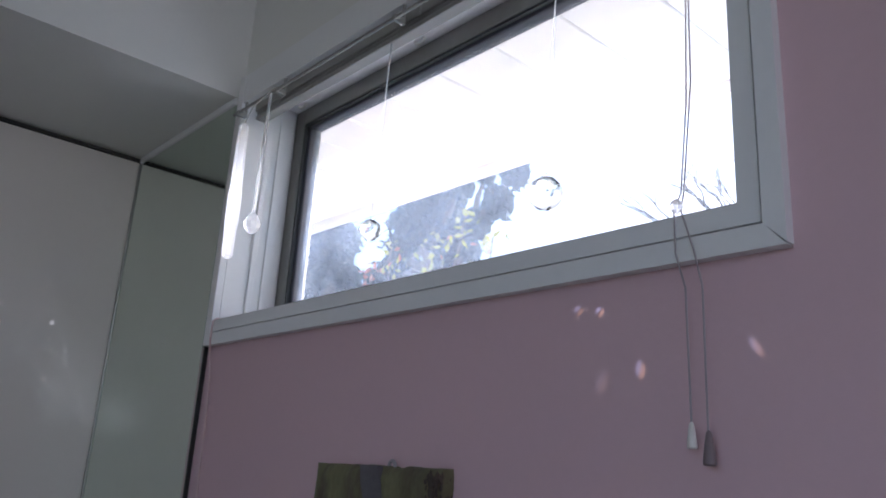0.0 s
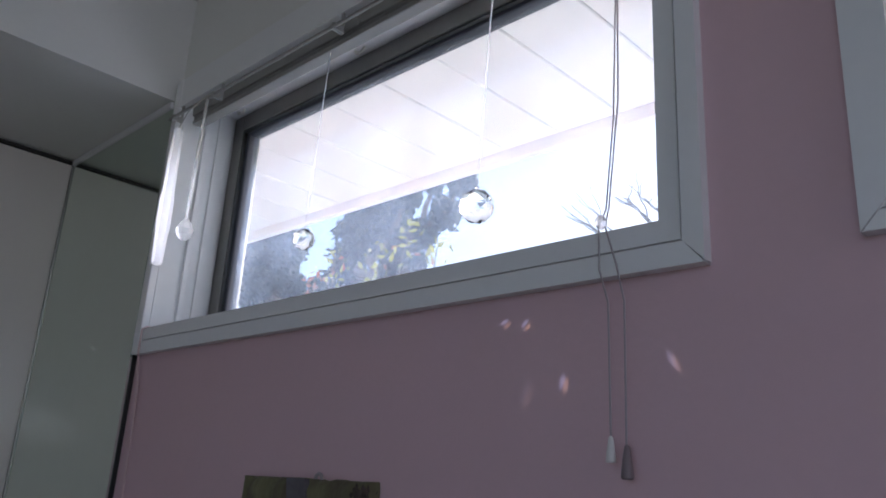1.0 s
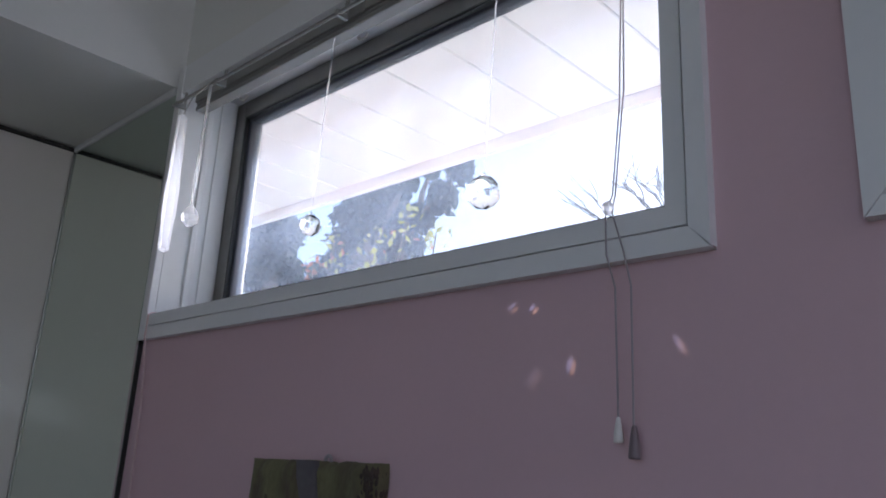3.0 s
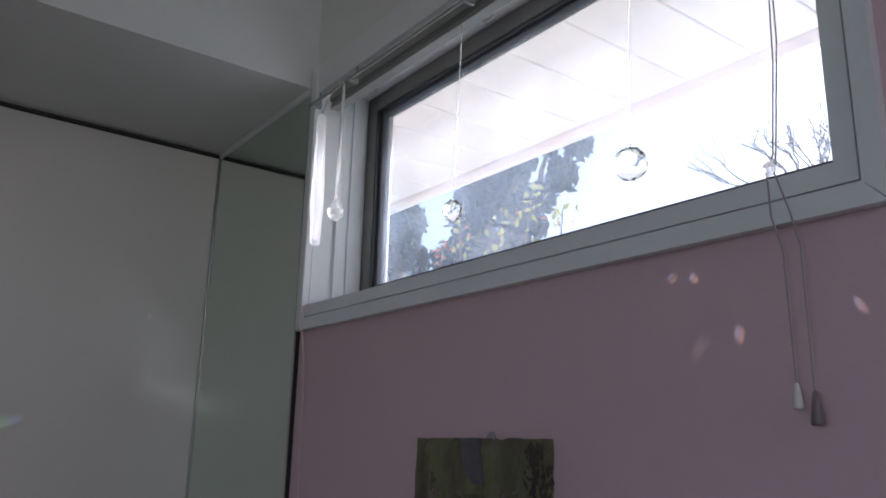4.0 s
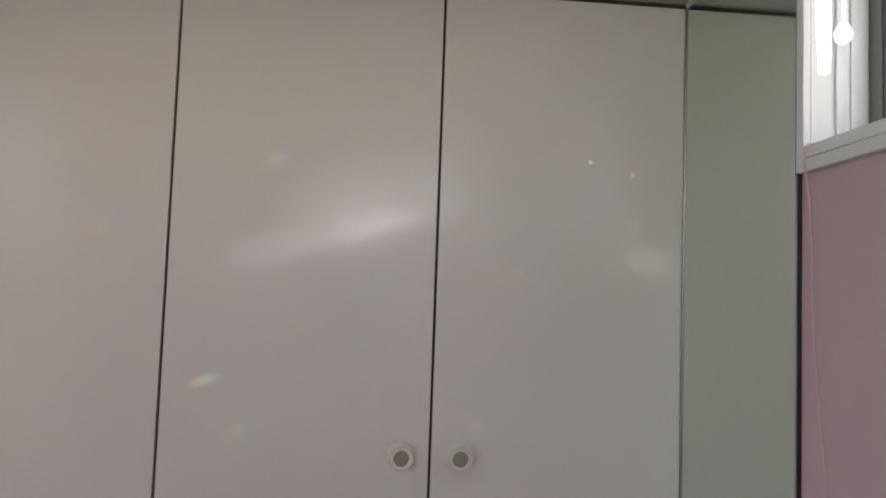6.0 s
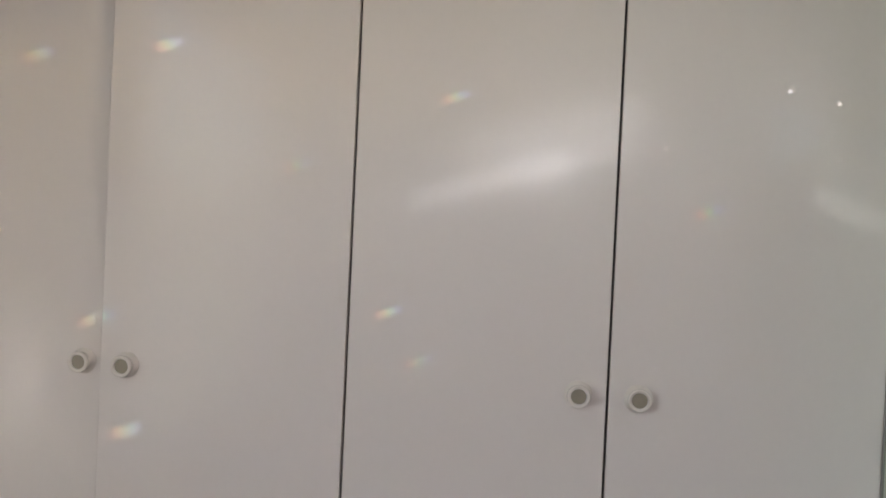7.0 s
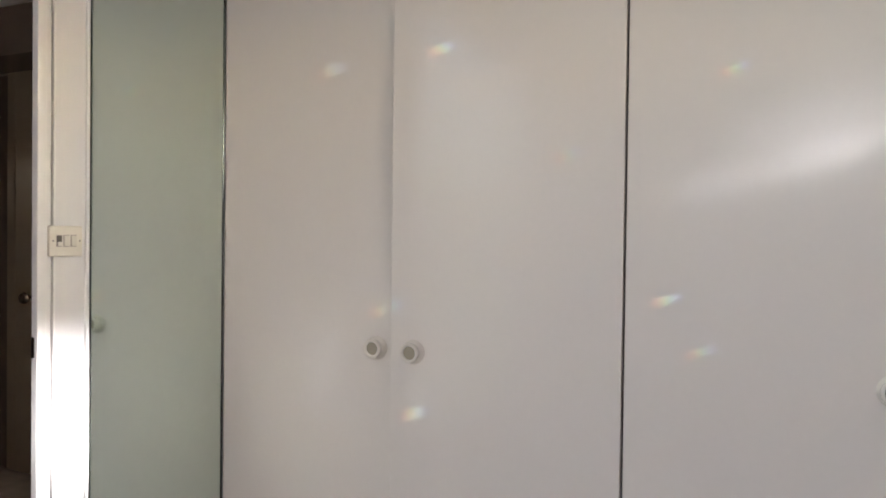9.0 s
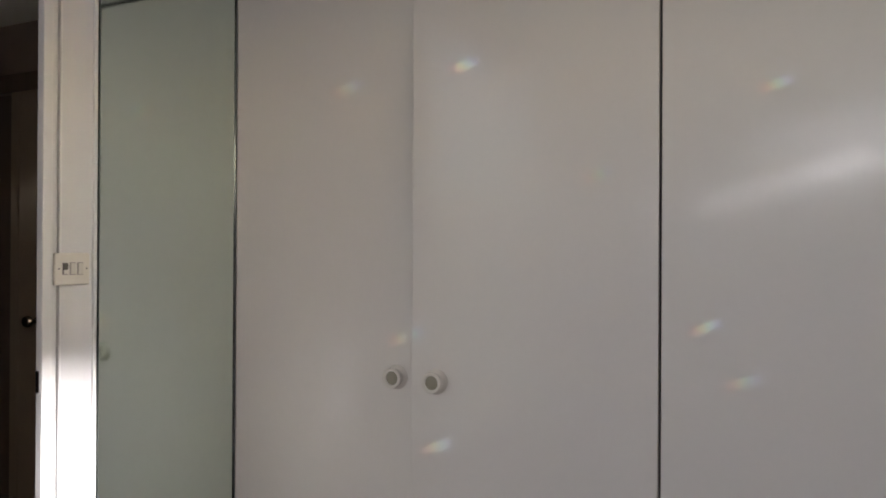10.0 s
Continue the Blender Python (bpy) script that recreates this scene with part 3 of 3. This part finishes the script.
def drop(c, w, h):
    return lathe(bmesh.new(), ((0.001, h * 0.55), (w * 0.30, h * 0.30), (w * 0.48, h * 0.02), (w * 0.42, -h * 0.22), (w * 0.2, -h * 0.4), (0.001, -h * 0.45)), 10, Matrix.Translation(c))


crystal("crystal_ball", "clear faceted crystal ball hanging on a thread in the window", (0.950, 0.592, 1.740), Vector((0.945, 0.606, 2.030)), faceted_ball((0.950, 0.592, 1.7225), 0.0160), M_CRYSTAL)
crystal("crystal_ball", "larger clear crystal ball hanging on a thread in the window", (1.272, 0.592, 1.722), Vector((1.272, 0.606, 2.030)), faceted_ball((1.272, 0.592, 1.702), 0.020), M_CRYSTAL)
crystal("crystal_drop", "clear crystal drop hanging on two clear strands beside the jamb", (0.658, 0.560, 1.799), Vector((0.650, 0.567, 2.030)), drop((0.658, 0.560, 1.783), 0.031, 0.040), M_ACRYL, threads=2)


def wand():
    """A six-sided acrylic wand, thicker towards its end, hanging clear of the window on a wire hook."""
    top, end = Vector((0.678, 0.512, 1.942)), Vector((0.698, 0.504, 1.703))
    o = thing("acrylic_wand", "white acrylic rod hanging in the sun beside the window jamb", "suncatcher", top, group="crystals hung in the window")
    down = (end - top).to_track_quat("Z", "Y").to_matrix().to_4x4()
    part("shaft", lathe(bmesh.new(), ((0.004, 0.0), (0.0078, 0.004), (0.0088, 0.07), (0.0092, 0.115), (0.0108, 0.128), (0.0108, 0.178), (0.0094, 0.190), (0.0082, 0.236), (0.005, 0.239)), 6,
                        Matrix.Translation(top) @ down), M_WAND, o)
    part("hook", tube(bmesh.new(), (top, (0.676, 0.524, 1.978), (0.675, 0.552, 2.020), (0.675, 0.566, 2.034)), 0.0009, 6), M_STEEL, o)


wand()


# ---- wardrobe and mirrors ----
def knob(parent, y, x=0.0):
    m = Matrix.Translation((x, y, 1.0)) @ Matrix.Rotation(radians(90), 4, "Y")
    k = part("knob", lathe(bmesh.new(), ((0.031, 0.0), (0.0315, 0.002), (0.029, 0.0045), (0.022, 0.009), (0.021, 0.016), (0.0245, 0.022), (0.0262, 0.026), (0.0255, 0.029), (0.0225, 0.0305), (0.0178, 0.029), (0.0168, 0.024)), 40, m),
             M_KNOB, parent, "white round knob with a dished face", True)
    part("inlay", lathe(bmesh.new(), ((0.0167, 0.0242), (0.0167, 0.0252), (0.013, 0.0256), (0.004, 0.0258)), 32, m), M_KNOBC, k, "grey-green inlaid disc", True)


def wardrobe():
    o = thing("wardrobe", "built-in wardrobe with four tall off-white laminate doors", "wardrobe", (0, -0.6, 0))
    D, G = 0.6, 0.0028
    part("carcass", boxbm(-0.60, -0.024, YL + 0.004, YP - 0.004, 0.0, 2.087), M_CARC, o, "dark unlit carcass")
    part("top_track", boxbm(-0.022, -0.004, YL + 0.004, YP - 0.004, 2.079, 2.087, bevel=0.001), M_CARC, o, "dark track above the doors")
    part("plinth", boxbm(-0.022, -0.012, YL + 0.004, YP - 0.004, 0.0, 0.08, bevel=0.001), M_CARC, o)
    for y0, y1, ky, ajar in ((0.0, YP - 0.0103, 0.067, 0), (-D, 0.0, -0.065, 0), (-2 * D, -D, -1.130, 2.0), (YL + 0.0097, -2 * D, -1.249, 0)):
        d = part("door", boxbm(-0.020, 0.0, y0 + G, y1 - G, 0.085, 2.0755, bevel=0.0026), M_LAM, o)
        knob(d, ky)
        if ajar:
            hinge = Matrix.Translation((0, y1, 0))
            d.matrix_basis = hinge @ Matrix.Rotation(radians(ajar), 4, "Z") @ hinge.inverted() @ d.matrix_basis
    return o


wardrobe()


def mirror(y0, y1, x1, label, edge):
    o = thing("wall_mirror", label, "mirror", (0, (y0 + y1) / 2, 0.1))
    face = y0 if y0 > YL + 0.005 and y1 >= YP - 0.001 else y1
    s = 1 if face == y1 else -1
    part("glass", boxbm(0.004, x1 - 0.0018, min(face, face - s * 0.004), max(face, face - s * 0.004), 0.09, 2.0705), M_MIRROR, o)
    part("edge_channel", tube(bmesh.new(), ((0.0036, face + s * 0.0012, 0.09), (0.0036, face + s * 0.0012, 2.0705)), 0.0022, 12), edge, o, "polished metal edge strip", True)
    back = (face - s * 0.0045, y1 if s < 0 else y0)
    part("backing", boxbm(0.004, x1, min(back), max(back), 0.09, 2.0705), M_BLACK, o, "black backing and edge")


mirror(0.584, YP, 0.484, "tall greenish mirror panel between the wardrobe and the window", M_STEEL)
mirror(YL, YL + 0.010, 0.459, "tall greenish mirror panel between the wardrobe and the doorway", M_EDGE)


# ---- doorway and hall ----
def doorway():
    o = thing("door_frame", "white-painted door frame round the open doorway", "door frame", (0.6, YL, 0), kind="structure")
    x0, x1, z1 = DOOR[0], DOOR[1], DOOR[3]
    part("jamb", boxbm(x0, x0 + 0.006, YL - 0.044, YL + 0.006, 0, z1, bevel=0.002), M_TRIM, o)
    part("jamb", boxbm(x1 - 0.022, x1, YL - 0.044, YL + 0.006, 0, z1, bevel=0.002), M_TRIM, o)
    part("head", boxbm(x0 + 0.022, x1 - 0.022, YL - 0.044, YL + 0.006, z1 - 0.022, z1, bevel=0.002), M_TRIM, o)
    part("architrave", boxbm(0.584, 0.607, YL - 0.002, YL + 0.018, 0, z1 + 0.04, bevel=0.002), M_TRIM, o)
    part("architrave", boxbm(0.564, 0.584, YL - 0.002, YL + 0.007, 0, z1 + 0.04, bevel=0.003), M_TRIM, o)
    part("architrave", boxbm(x1 - 0.006, x1 + 0.05, YL, YL + 0.016, 0, z1 + 0.04, bevel=0.004), M_TRIM, o)
    part("architrave", boxbm(0.607, x1 - 0.006, YL, YL + 0.016, z1 - 0.006, z1 + 0.04, bevel=0.004), M_TRIM, o)
    part("strike_plate", boxbm(0.6035, 0.6085, YL - 0.001, YL + 0.009, 1.012, 1.058, bevel=0.001), M_DARKMETAL, o, "dark metal strike plate")
    # pale edge strip beside the mirror
    part("edge_strip", boxbm(0.461, 0.470, YL, YL + 0.008, 0.0, SZ, bevel=0.002), M_TRIM, o)


doorway()


def light_switch():
    o = thing("light_switch", "ivory plastic wall switch plate with three rockers", "light switch", (0.529, YL, 1.274))
    yf = YL + 0.0135
    part("plate", boxbm(0.485, 0.574, YL, yf, 1.238, 1.309, bevel=0.004, seg=3), M_SWITCH, o, smooth=True)
    for x, m, lab in ((0.511, M_ROCKER, ""), (0.530, M_ROCKER, ""), (0.549, M_ROCKERD, "brown rocker")):
        w, h = (0.0062, 0.0122) if m is M_ROCKER else (0.0055, 0.0118)
        part("surround", boxbm(x - w - 0.0016, x + w + 0.0016, yf - 0.001, yf + 0.0004, 1.2745 - h - 0.0016, 1.2745 + h + 0.0016), M_CORD, o)
        part("rocker", prism(((x - w, 1.2745 - h), (x + w, 1.2745 - h), (x + w, 1.2745 + h), (x - w, 1.2745 + h)), yf, yf + 0.003), m, o, lab)
        if m is M_ROCKERD:
            part("rocker", boxbm(x - w, x + w, yf, yf + 0.0036, 1.2745 - h, 1.2745 - 0.002, bevel=0.001), M_SWITCH, o)
    for x in (0.4945, 0.5645):
        part("screw", lathe(bmesh.new(), ((0.0022, 0), (0.0022, 0.001), (0.001, 0.0013)), 12, Matrix.Translation((x, yf, 1.2745)) @ Matrix.Rotation(radians(-90), 4, "X")), M_STEEL, o)


light_switch()

HX = -1.0
structure("hall_floor", boxbm(HX, 1.47, -6.0, YL - 0.04, -0.12, 0), M_CARPET, "dark brown hall carpet", "floor")
structure("hall_wall_west", boxbm(HX - 0.12, HX, -6.0, YL - 0.04, 0, 2.7), M_HALL, "dim brownish hall wall", "wall")
structure("hall_wall_east", boxbm(1.47, 1.51, -6.0, YL - 0.04, 0, 2.7), M_HALL, "dim brownish hall wall", "wall")
structure("hall_wall_end", boxbm(HX - 0.12, 1.51, -6.12, -6.0, 0, 2.7), M_HALL, "dim brownish hall end wall", "wall")
structure("hall_ceiling", boxbm(HX, 1.47, -6.0, YL - 0.04, 2.52, 2.64), M_CEIL, "hall ceiling", "ceiling")


def hall_door():
    o = thing("hall_door", "closed brown door with a cream frame in the dim hall", "door", (HX, -4.6, 0))
    part("leaf", boxbm(HX + 0.001, HX + 0.012, -5.0, -4.17, 0.005, 2.14, bevel=0.002), M_HALLDOOR, o)
    part("architrave", boxbm(HX + 0.001, HX + 0.022, -4.17, -4.10, 0, 2.15, bevel=0.005), M_HALLTRIM, o)
    part("architrave", boxbm(HX + 0.001, HX + 0.024, -4.097, -3.91, 0, 2.15, bevel=0.003), M_HALLTRIM, o)
    part("architrave", boxbm(HX + 0.001, HX + 0.022, -5.08, -3.91, 2.15, 2.25, bevel=0.005), M_HALLDOOR, o)
    m = Matrix.Translation((HX + 0.016, -3.955, 0.945)) @ Matrix.Rotation(radians(90), 4, "Y")
    part("knob", lathe(bmesh.new(), ((0.028, 0), (0.028, 0.006), (0.011, 0.010), (0.011, 0.035), (0.026, 0.045), (0.031, 0.058), (0.026, 0.072), (0.010, 0.078)), 24, m), M_DARKMETAL, o, "dark round door knob", True)


hall_door()


# ---- plaque on the pink wall ----
def plaque():
    """A thick hand-painted plaque with ragged edges, a slate patch and painted flower spikes."""
    x0, x1, z0, z1 = 0.894, 1.144, 1.035, 1.404
    o = thing("painted_plaque", "rough green hand-painted plaque with flower spikes, hung on the pink wall", "wall art", ((x0 + x1) / 2, YP, z1))
    bm = bmesh.new()
    nx, nz = 40, 54
    front = []
    for j in range(nz + 1):
        row = []
        for i in range(nx + 1):
            u, v = i / nx, j / nz
            x, z = x0 + (x1 - x0) * u, z0 + (z1 - z0) * v
            e = min(u, 1 - u, v * 1.4, (1 - v) * 1.4)
            y = 0.572 - 0.0035 * noise.noise((x * 28, 3, z * 14)) - 0.0018 * noise.noise((x * 90, 5, z * 50)) + (0.008 if e == 0 else 0.0025 if e < 0.03 else 0)
            if u in (0, 1):
                x += 0.0028 * noise.noise((7 * u, 1, z * 40)) + 0.002 * noise.noise((7 * u, 1, z * 130))
            if v in (0, 1):
                z += 0.0028 * noise.noise((x * 40, 9, v)) + 0.002 * noise.noise((x * 130, 9, v))
            row.append(bm.verts.new((x, y, z)))
        front.append(row)
    for j in range(nz):
        for i in range(nx):
            bm.faces.new((front[j][i], front[j][i + 1], front[j + 1][i + 1], front[j + 1][i]))
    rim = front[0] + [r[-1] for r in front[1:]] + front[-1][-2::-1] + [r[0] for r in front[-2:0:-1]]
    back = [bm.verts.new((v.co.x, YP - 0.0005, v.co.z)) for v in rim]
    for i in range(len(rim)):
        k = (i + 1) % len(rim)
        bm.faces.new((rim[i], rim[k], back[k], back[i]))
    bm.faces.new(back)
    part("slab", bm, M_PLAQUE, o, smooth=True)
    # slate-blue patch at the top, widest at the edge
    pb = bmesh.new()
    pts = ((1.006, 1.4045), (1.042, 1.4045), (1.047, 1.372), (1.052, 1.349), (1.032, 1.351), (1.018, 1.362), (1.009, 1.384))
    a = [pb.verts.new((x, 0.5675, z)) for x, z in pts]
    b = [pb.verts.new((x, 0.5745, z)) for x, z in pts]
    pb.faces.new(a)
    for i in range(len(pts)):
        pb.faces.new((a[i], a[(i + 1) % len(pts)], b[(i + 1) % len(pts)], b[i]))
    part("patch", pb, M_PATCH, o, "slate-blue painted patch")
    part("hanging_loop", tube(bmesh.new(), [(1.050 + 0.006 * math.cos(t), 0.582, 1.404 + 0.007 * math.sin(t)) for t in (0, 0.6, 1.2, 1.8, 2.4, 3.1)], 0.0022, 6), M_CORD, o)

    def daubs(name, material, spots, label, deep=0.0017):
        db = bmesh.new()
        for x, z, w, h in spots:
            y = 0.572 - 0.0035 * noise.noise((x * 28, 3, z * 14)) - 0.0018 * noise.noise((x * 90, 5, z * 50)) + (0.0025 if x > 1.142 else 0)
            m = Matrix.LocRotScale((x, y + 0.0004, z), Euler((0, random.uniform(-0.5, 0.5), 0)), (w, deep, h))
            bmesh.ops.create_icosphere(db, subdivisions=1, radius=1, matrix=m)
        tagged(part(name, db, material, o, label, True), kind="stuff")

    rnd = random.Random(4)
    spots = {"petals": [], "leaves": [], "flecks": []}
    for cx, lo, hi, wid, n in ((0.946, 1.05, 1.36, 0.010, 200), (0.960, 1.04, 1.29, 0.020, 360), (1.086, 1.04, 1.34, 0.018, 360), (1.104, 1.05, 1.35, 0.007, 130), (1.060, 1.04, 1.22, 0.024, 260)):
        for key, share in (("petals", 0.45), ("leaves", 0.6), ("flecks", 0.07 if cx < 1 else 0.16)):
            for _ in range(int(n * share)):
                z = lo + (hi - lo) * rnd.random() ** 1.3
                f = 0.35 + 0.9 * (hi - z) / (hi - lo)
                spots[key].append((min(1.138, max(0.9, cx + rnd.gauss(0, 0.6 * wid) * f)), z, rnd.uniform(0.001, 0.0036), rnd.uniform(0.0015, 0.006)))
    daubs("painted_petal", M_MAUVE, spots["petals"], "mauve painted petals")
    daubs("painted_leaf", M_DKGREEN, spots["leaves"], "dark painted leaves")
    daubs("painted_fleck", M_PALEGR, spots["flecks"], "pale sage painted flecks")
    daubs("brush_stroke", M_STROKE, [(1.022 + u, z - 0.05 * u + rnd.gauss(0, 0.0012), rnd.uniform(0.005, 0.010), rnd.uniform(0.0012, 0.0028)) for z in (1.333, 1.305, 1.275, 1.246) for u in (rnd.uniform(-0.03, 0.03) for _ in range(26))], "dark horizontal brush strokes", 0.0011)
    daubs("dark_blot", M_BROWN, [(min(1.142, 1.134 + rnd.gauss(0, 0.007)), 1.398 - abs(rnd.gauss(0, 0.035)), rnd.uniform(0.0012, 0.0035), rnd.uniform(0.002, 0.006)) for i in range(60)], "dark blot at the corner")
    eb = bmesh.new()
    for _ in range(260):
        y = rnd.uniform(0.5735, 0.594)
        m = Matrix.LocRotScale((x1 - 0.0008 - (rnd.uniform(0, 0.004) if y < 0.5755 else 0), y, rnd.uniform(z0 + 0.004, z1 - 0.006)), Euler((rnd.uniform(-0.5, 0.5), 0, 0)), (0.0018, rnd.uniform(0.0015, 0.003), rnd.uniform(0.003, 0.009)))
        bmesh.ops.create_icosphere(eb, subdivisions=1, radius=1, matrix=m)
    tagged(part("dark_edging", eb, M_BROWN, o, "dark brown worn edge", True), kind="stuff")


plaque()


# ---- outside ----
structure("ground", boxbm(-400, 400, -400, 400, -0.5, -0.3), M_GRASS, "garden lawn", "ground")


structure("pavement", boxbm(-14, 14, YO + 0.001, 3.4, -0.299, -0.18), mat("pale_concrete_paving", (0.76, 0.81, 0.79), 0.85, 0, 0.12, 2, 50, 0.2), "pale concrete paving beside the house", "pavement")


def eave():
    """The overhanging eave: narrow boards, fascia and gutter."""
    o = thing("eave", "white boarded eave above the windows with a gutter", "eave", (0, YO, 2.3), kind="structure")
    me = mesh_of("eave_board", boxbm(-0.0885, 0.0885, YO, 1.50, 2.300, 2.316, bevel=0.003, seg=1), M_EAVE)
    for k in range(-26, 22):
        b = new("eave_board", me)
        b.parent = o
        b.matrix_parent_inverse = o.matrix_world.inverted()
        b.location = (0.0 + k * 0.18 + 0.10, 0, random.uniform(-0.001, 0.001))
    part("roof_slab", boxbm(-5, 4.6, YO - 0.2, 1.53, 2.318, 2.42), M_OUTWALL, o)
    part("fascia", boxbm(-5, 4.6, 1.502, 1.525, 2.270, 2.42, bevel=0.002), M_GUTTER, o)
    part("gutter", tube(bmesh.new(), ((-5, 1.575, 2.375), (4.6, 1.575, 2.375)), 0.045, 16), M_GUTTER, o, smooth=True)


eave()


def leaf_cloud(bm, pts, size, rnd):
    for p in pts:
        s = size * rnd.uniform(0.6, 1.3)
        m = Matrix.LocRotScale(p, Euler((rnd.uniform(0, 6.3), rnd.uniform(0, 6.3), rnd.uniform(0, 6.3))), (s, s, s))
        q = [bm.verts.new(m @ Vector(c)) for c in ((-0.5, 0, 0), (-0.1, 0.24, 0.05), (0.5, 0, 0), (-0.1, -0.24, 0.05))]
        bm.faces.new(q)


def limb_path(rnd, a, b, n=6, wob=0.08):
    a, b = Vector(a), Vector(b)
    d = (b - a).length
    return [a.lerp(b, i / n) + (Vector((rnd.uniform(-1, 1), rnd.uniform(-1, 1), rnd.uniform(-0.5, 0.5))) * wob * d * math.sin(math.pi * i / n)) for i in range(n + 1)]


def evergreen(name, base, clumps, seed, label, leaf=0.10, dens=3600):
    """A tree with a trunk, limbs to each clump of leaves and uneven crown."""
    rnd = random.Random(seed)
    o = thing(name, label, "tree", base)
    top = Vector((sum(c[0] for c in clumps) / len(clumps), sum(c[1] for c in clumps) / len(clumps), min(c[2] for c in clumps)))
    part("trunk", tube(bmesh.new(), limb_path(rnd, base, top, 8, 0.04), 0.16, 12, 0.08), M_BARK, o, smooth=True)
    lb, cr = bmesh.new(), bmesh.new()
    for x, y, z, r in clumps:
        tube(lb, limb_path(rnd, top, (x, y, z), 5, 0.1), 0.06, 8, 0.015)
        pts = []
        for _ in range(int(dens * r * r / 0.16)):
            v = Vector((rnd.gauss(0, 1), rnd.gauss(0, 1), rnd.gauss(0, 1))).normalized()
            k = r * (0.45 + 0.6 * rnd.random()) * (1 + 0.35 * noise.noise(v * 2.3 + Vector((seed, x, z))))
            pts.append(Vector((x, y, z)) + v * k)
        leaf_cloud(cr, pts, leaf, rnd)
    part("limbs", lb, M_BARK, o, smooth=True)
    me = bpy.data.meshes.new("crown")
    cr.to_mesh(me)
    cr.free()
    me.materials.append(M_LEAFD)
    ob = new("crown", me)
    ob.parent = o
    ob.matrix_parent_inverse = o.matrix_world.inverted()


# screen of dark evergreens: (x, y, z, radius)
evergreen("evergreen_tree", (-5.0, 4.3, -0.3), ((-4.46, 4.2, 3.54, 0.15), (-4.42, 4.1, 3.31, 0.15), (-4.34, 4.2, 3.13, 0.13), (-4.82, 4.1, 3.55, 0.21), (-4.96, 4.2, 3.31, 0.29), (-4.68, 4.1, 3.26, 0.21), (-4.62, 4.2, 3.7, 0.16), (-5.26, 4.1, 3.48, 0.32), (-4.37, 4.2, 3.62, 0.08), (-4.29, 4.1, 3.41, 0.07), (-4.24, 4.2, 3.22, 0.06)), 11,
          "dark evergreen tree in shade outside the window")
evergreen("evergreen_tree", (-3.3, 4.3, -0.3), ((-3.62, 4.2, 3.15, 0.14), (-3.76, 4.1, 3.06, 0.11), (-3.49, 4.2, 3.33, 0.17), (-3.3, 4.1, 3.51, 0.19), (-3.0, 4.2, 3.62, 0.19), (-2.69, 4.1, 3.74, 0.13), (-2.48, 4.2, 3.79, 0.07), (-3.03, 4.1, 3.4, 0.17), (-3.42, 4.2, 3.15, 0.1), (-2.79, 4.1, 3.14, 0.13), (-2.86, 4.2, 2.97, 0.08), (-2.7, 4.1, 3.3, 0.13), (-2.68, 4.2, 2.99, 0.09), (-2.51, 4.1, 3.12, 0.08), (-3.3, 4.2, 3.7, 0.14), (-3.49, 4.1, 2.98, 0.12),
                                                (-2.08, 4.1, 3.68, 0.12), (-2.25, 4.1, 3.48, 0.13), (-2.46, 4.1, 3.34, 0.12)), 12,
          "broad dark evergreen tree in shade outside the window")


def shrub():
    """Yellow-green leafy shoots with red tips rising past the sill."""
    rnd = random.Random(21)
    o = thing("garden_shrub", "shrub with yellow-green leaves and red tips outside the window", "shrub", (-0.7, 2.0, -0.3))
    st = bmesh.new()
    shoots = ((-0.83, 2.0, 2.36), (-0.55, 2.0, 2.35), (-0.36, 2.0, 2.40), (-0.97, 2.0, 2.28), (-0.72, 2.1, 2.22), (-0.45, 2.1, 2.22), (-0.25, 2.05, 2.30))
    yl, rd = bmesh.new(), bmesh.new()
    for i, tip in enumerate(shoots):
        path = limb_path(rnd, (-0.6 + rnd.uniform(-0.15, 0.15), 2.05, -0.3), tip, 8, 0.03)
        tube(st, path, 0.012, 8, 0.003)
        for k in range(20):
            f = rnd.random() ** 0.6
            p = Vector(tip) + Vector((rnd.uniform(-0.05, 0.05), rnd.uniform(-0.05, 0.05), -0.20 * (1 - f) + 0.02))
            leaf_cloud(rd if (i == 3 or rnd.random() < 0.12) else yl, [p], 0.040, rnd)
    part("stems", st, M_BARK, o, smooth=True)
    part("leaves", yl, M_LEAFY, o)
    part("red_leaves", rd, M_LEAFR, o, "new red leaf tips")


shrub()


def bare_tree():
    """A leafless tree: forking twigs against the sky."""
    rnd = random.Random(33)
    o = thing("bare_tree", "leafless tree with fine twigs against the bright sky", "tree", (-1.0, 7.5, -0.3))
    part("trunk", tube(bmesh.new(), limb_path(rnd, (-1.0, 7.5, -0.3), (-1.1, 7.5, 2.6), 6, 0.03), 0.13, 10, 0.08), M_BARK, o, smooth=True)
    bm = bmesh.new()

    def grow(a, d, length, r, depth):
        b = a + d * length
        tube(bm, limb_path(rnd, a, b, 4, 0.06), r, 6, r * 0.6)
        if depth:
            for _ in range(3):
                nd = (d + Vector((rnd.uniform(-0.8, 0.8), rnd.uniform(-0.8, 0.8), rnd.uniform(-0.25, 0.6)))).normalized()
                grow(a.lerp(b, rnd.uniform(0.55, 1.0)), nd, length * rnd.uniform(0.6, 0.8), r * 0.58, depth - 1)

    for k in range(5):
        grow(Vector((-1.1, 7.5, 2.5)), Vector((rnd.uniform(-0.9, 0.9), rnd.uniform(-0.5, 0.5), 1)).normalized(), 1.2, 0.05, 4)
    part("branches", bm, M_BARK, o)


bare_tree()
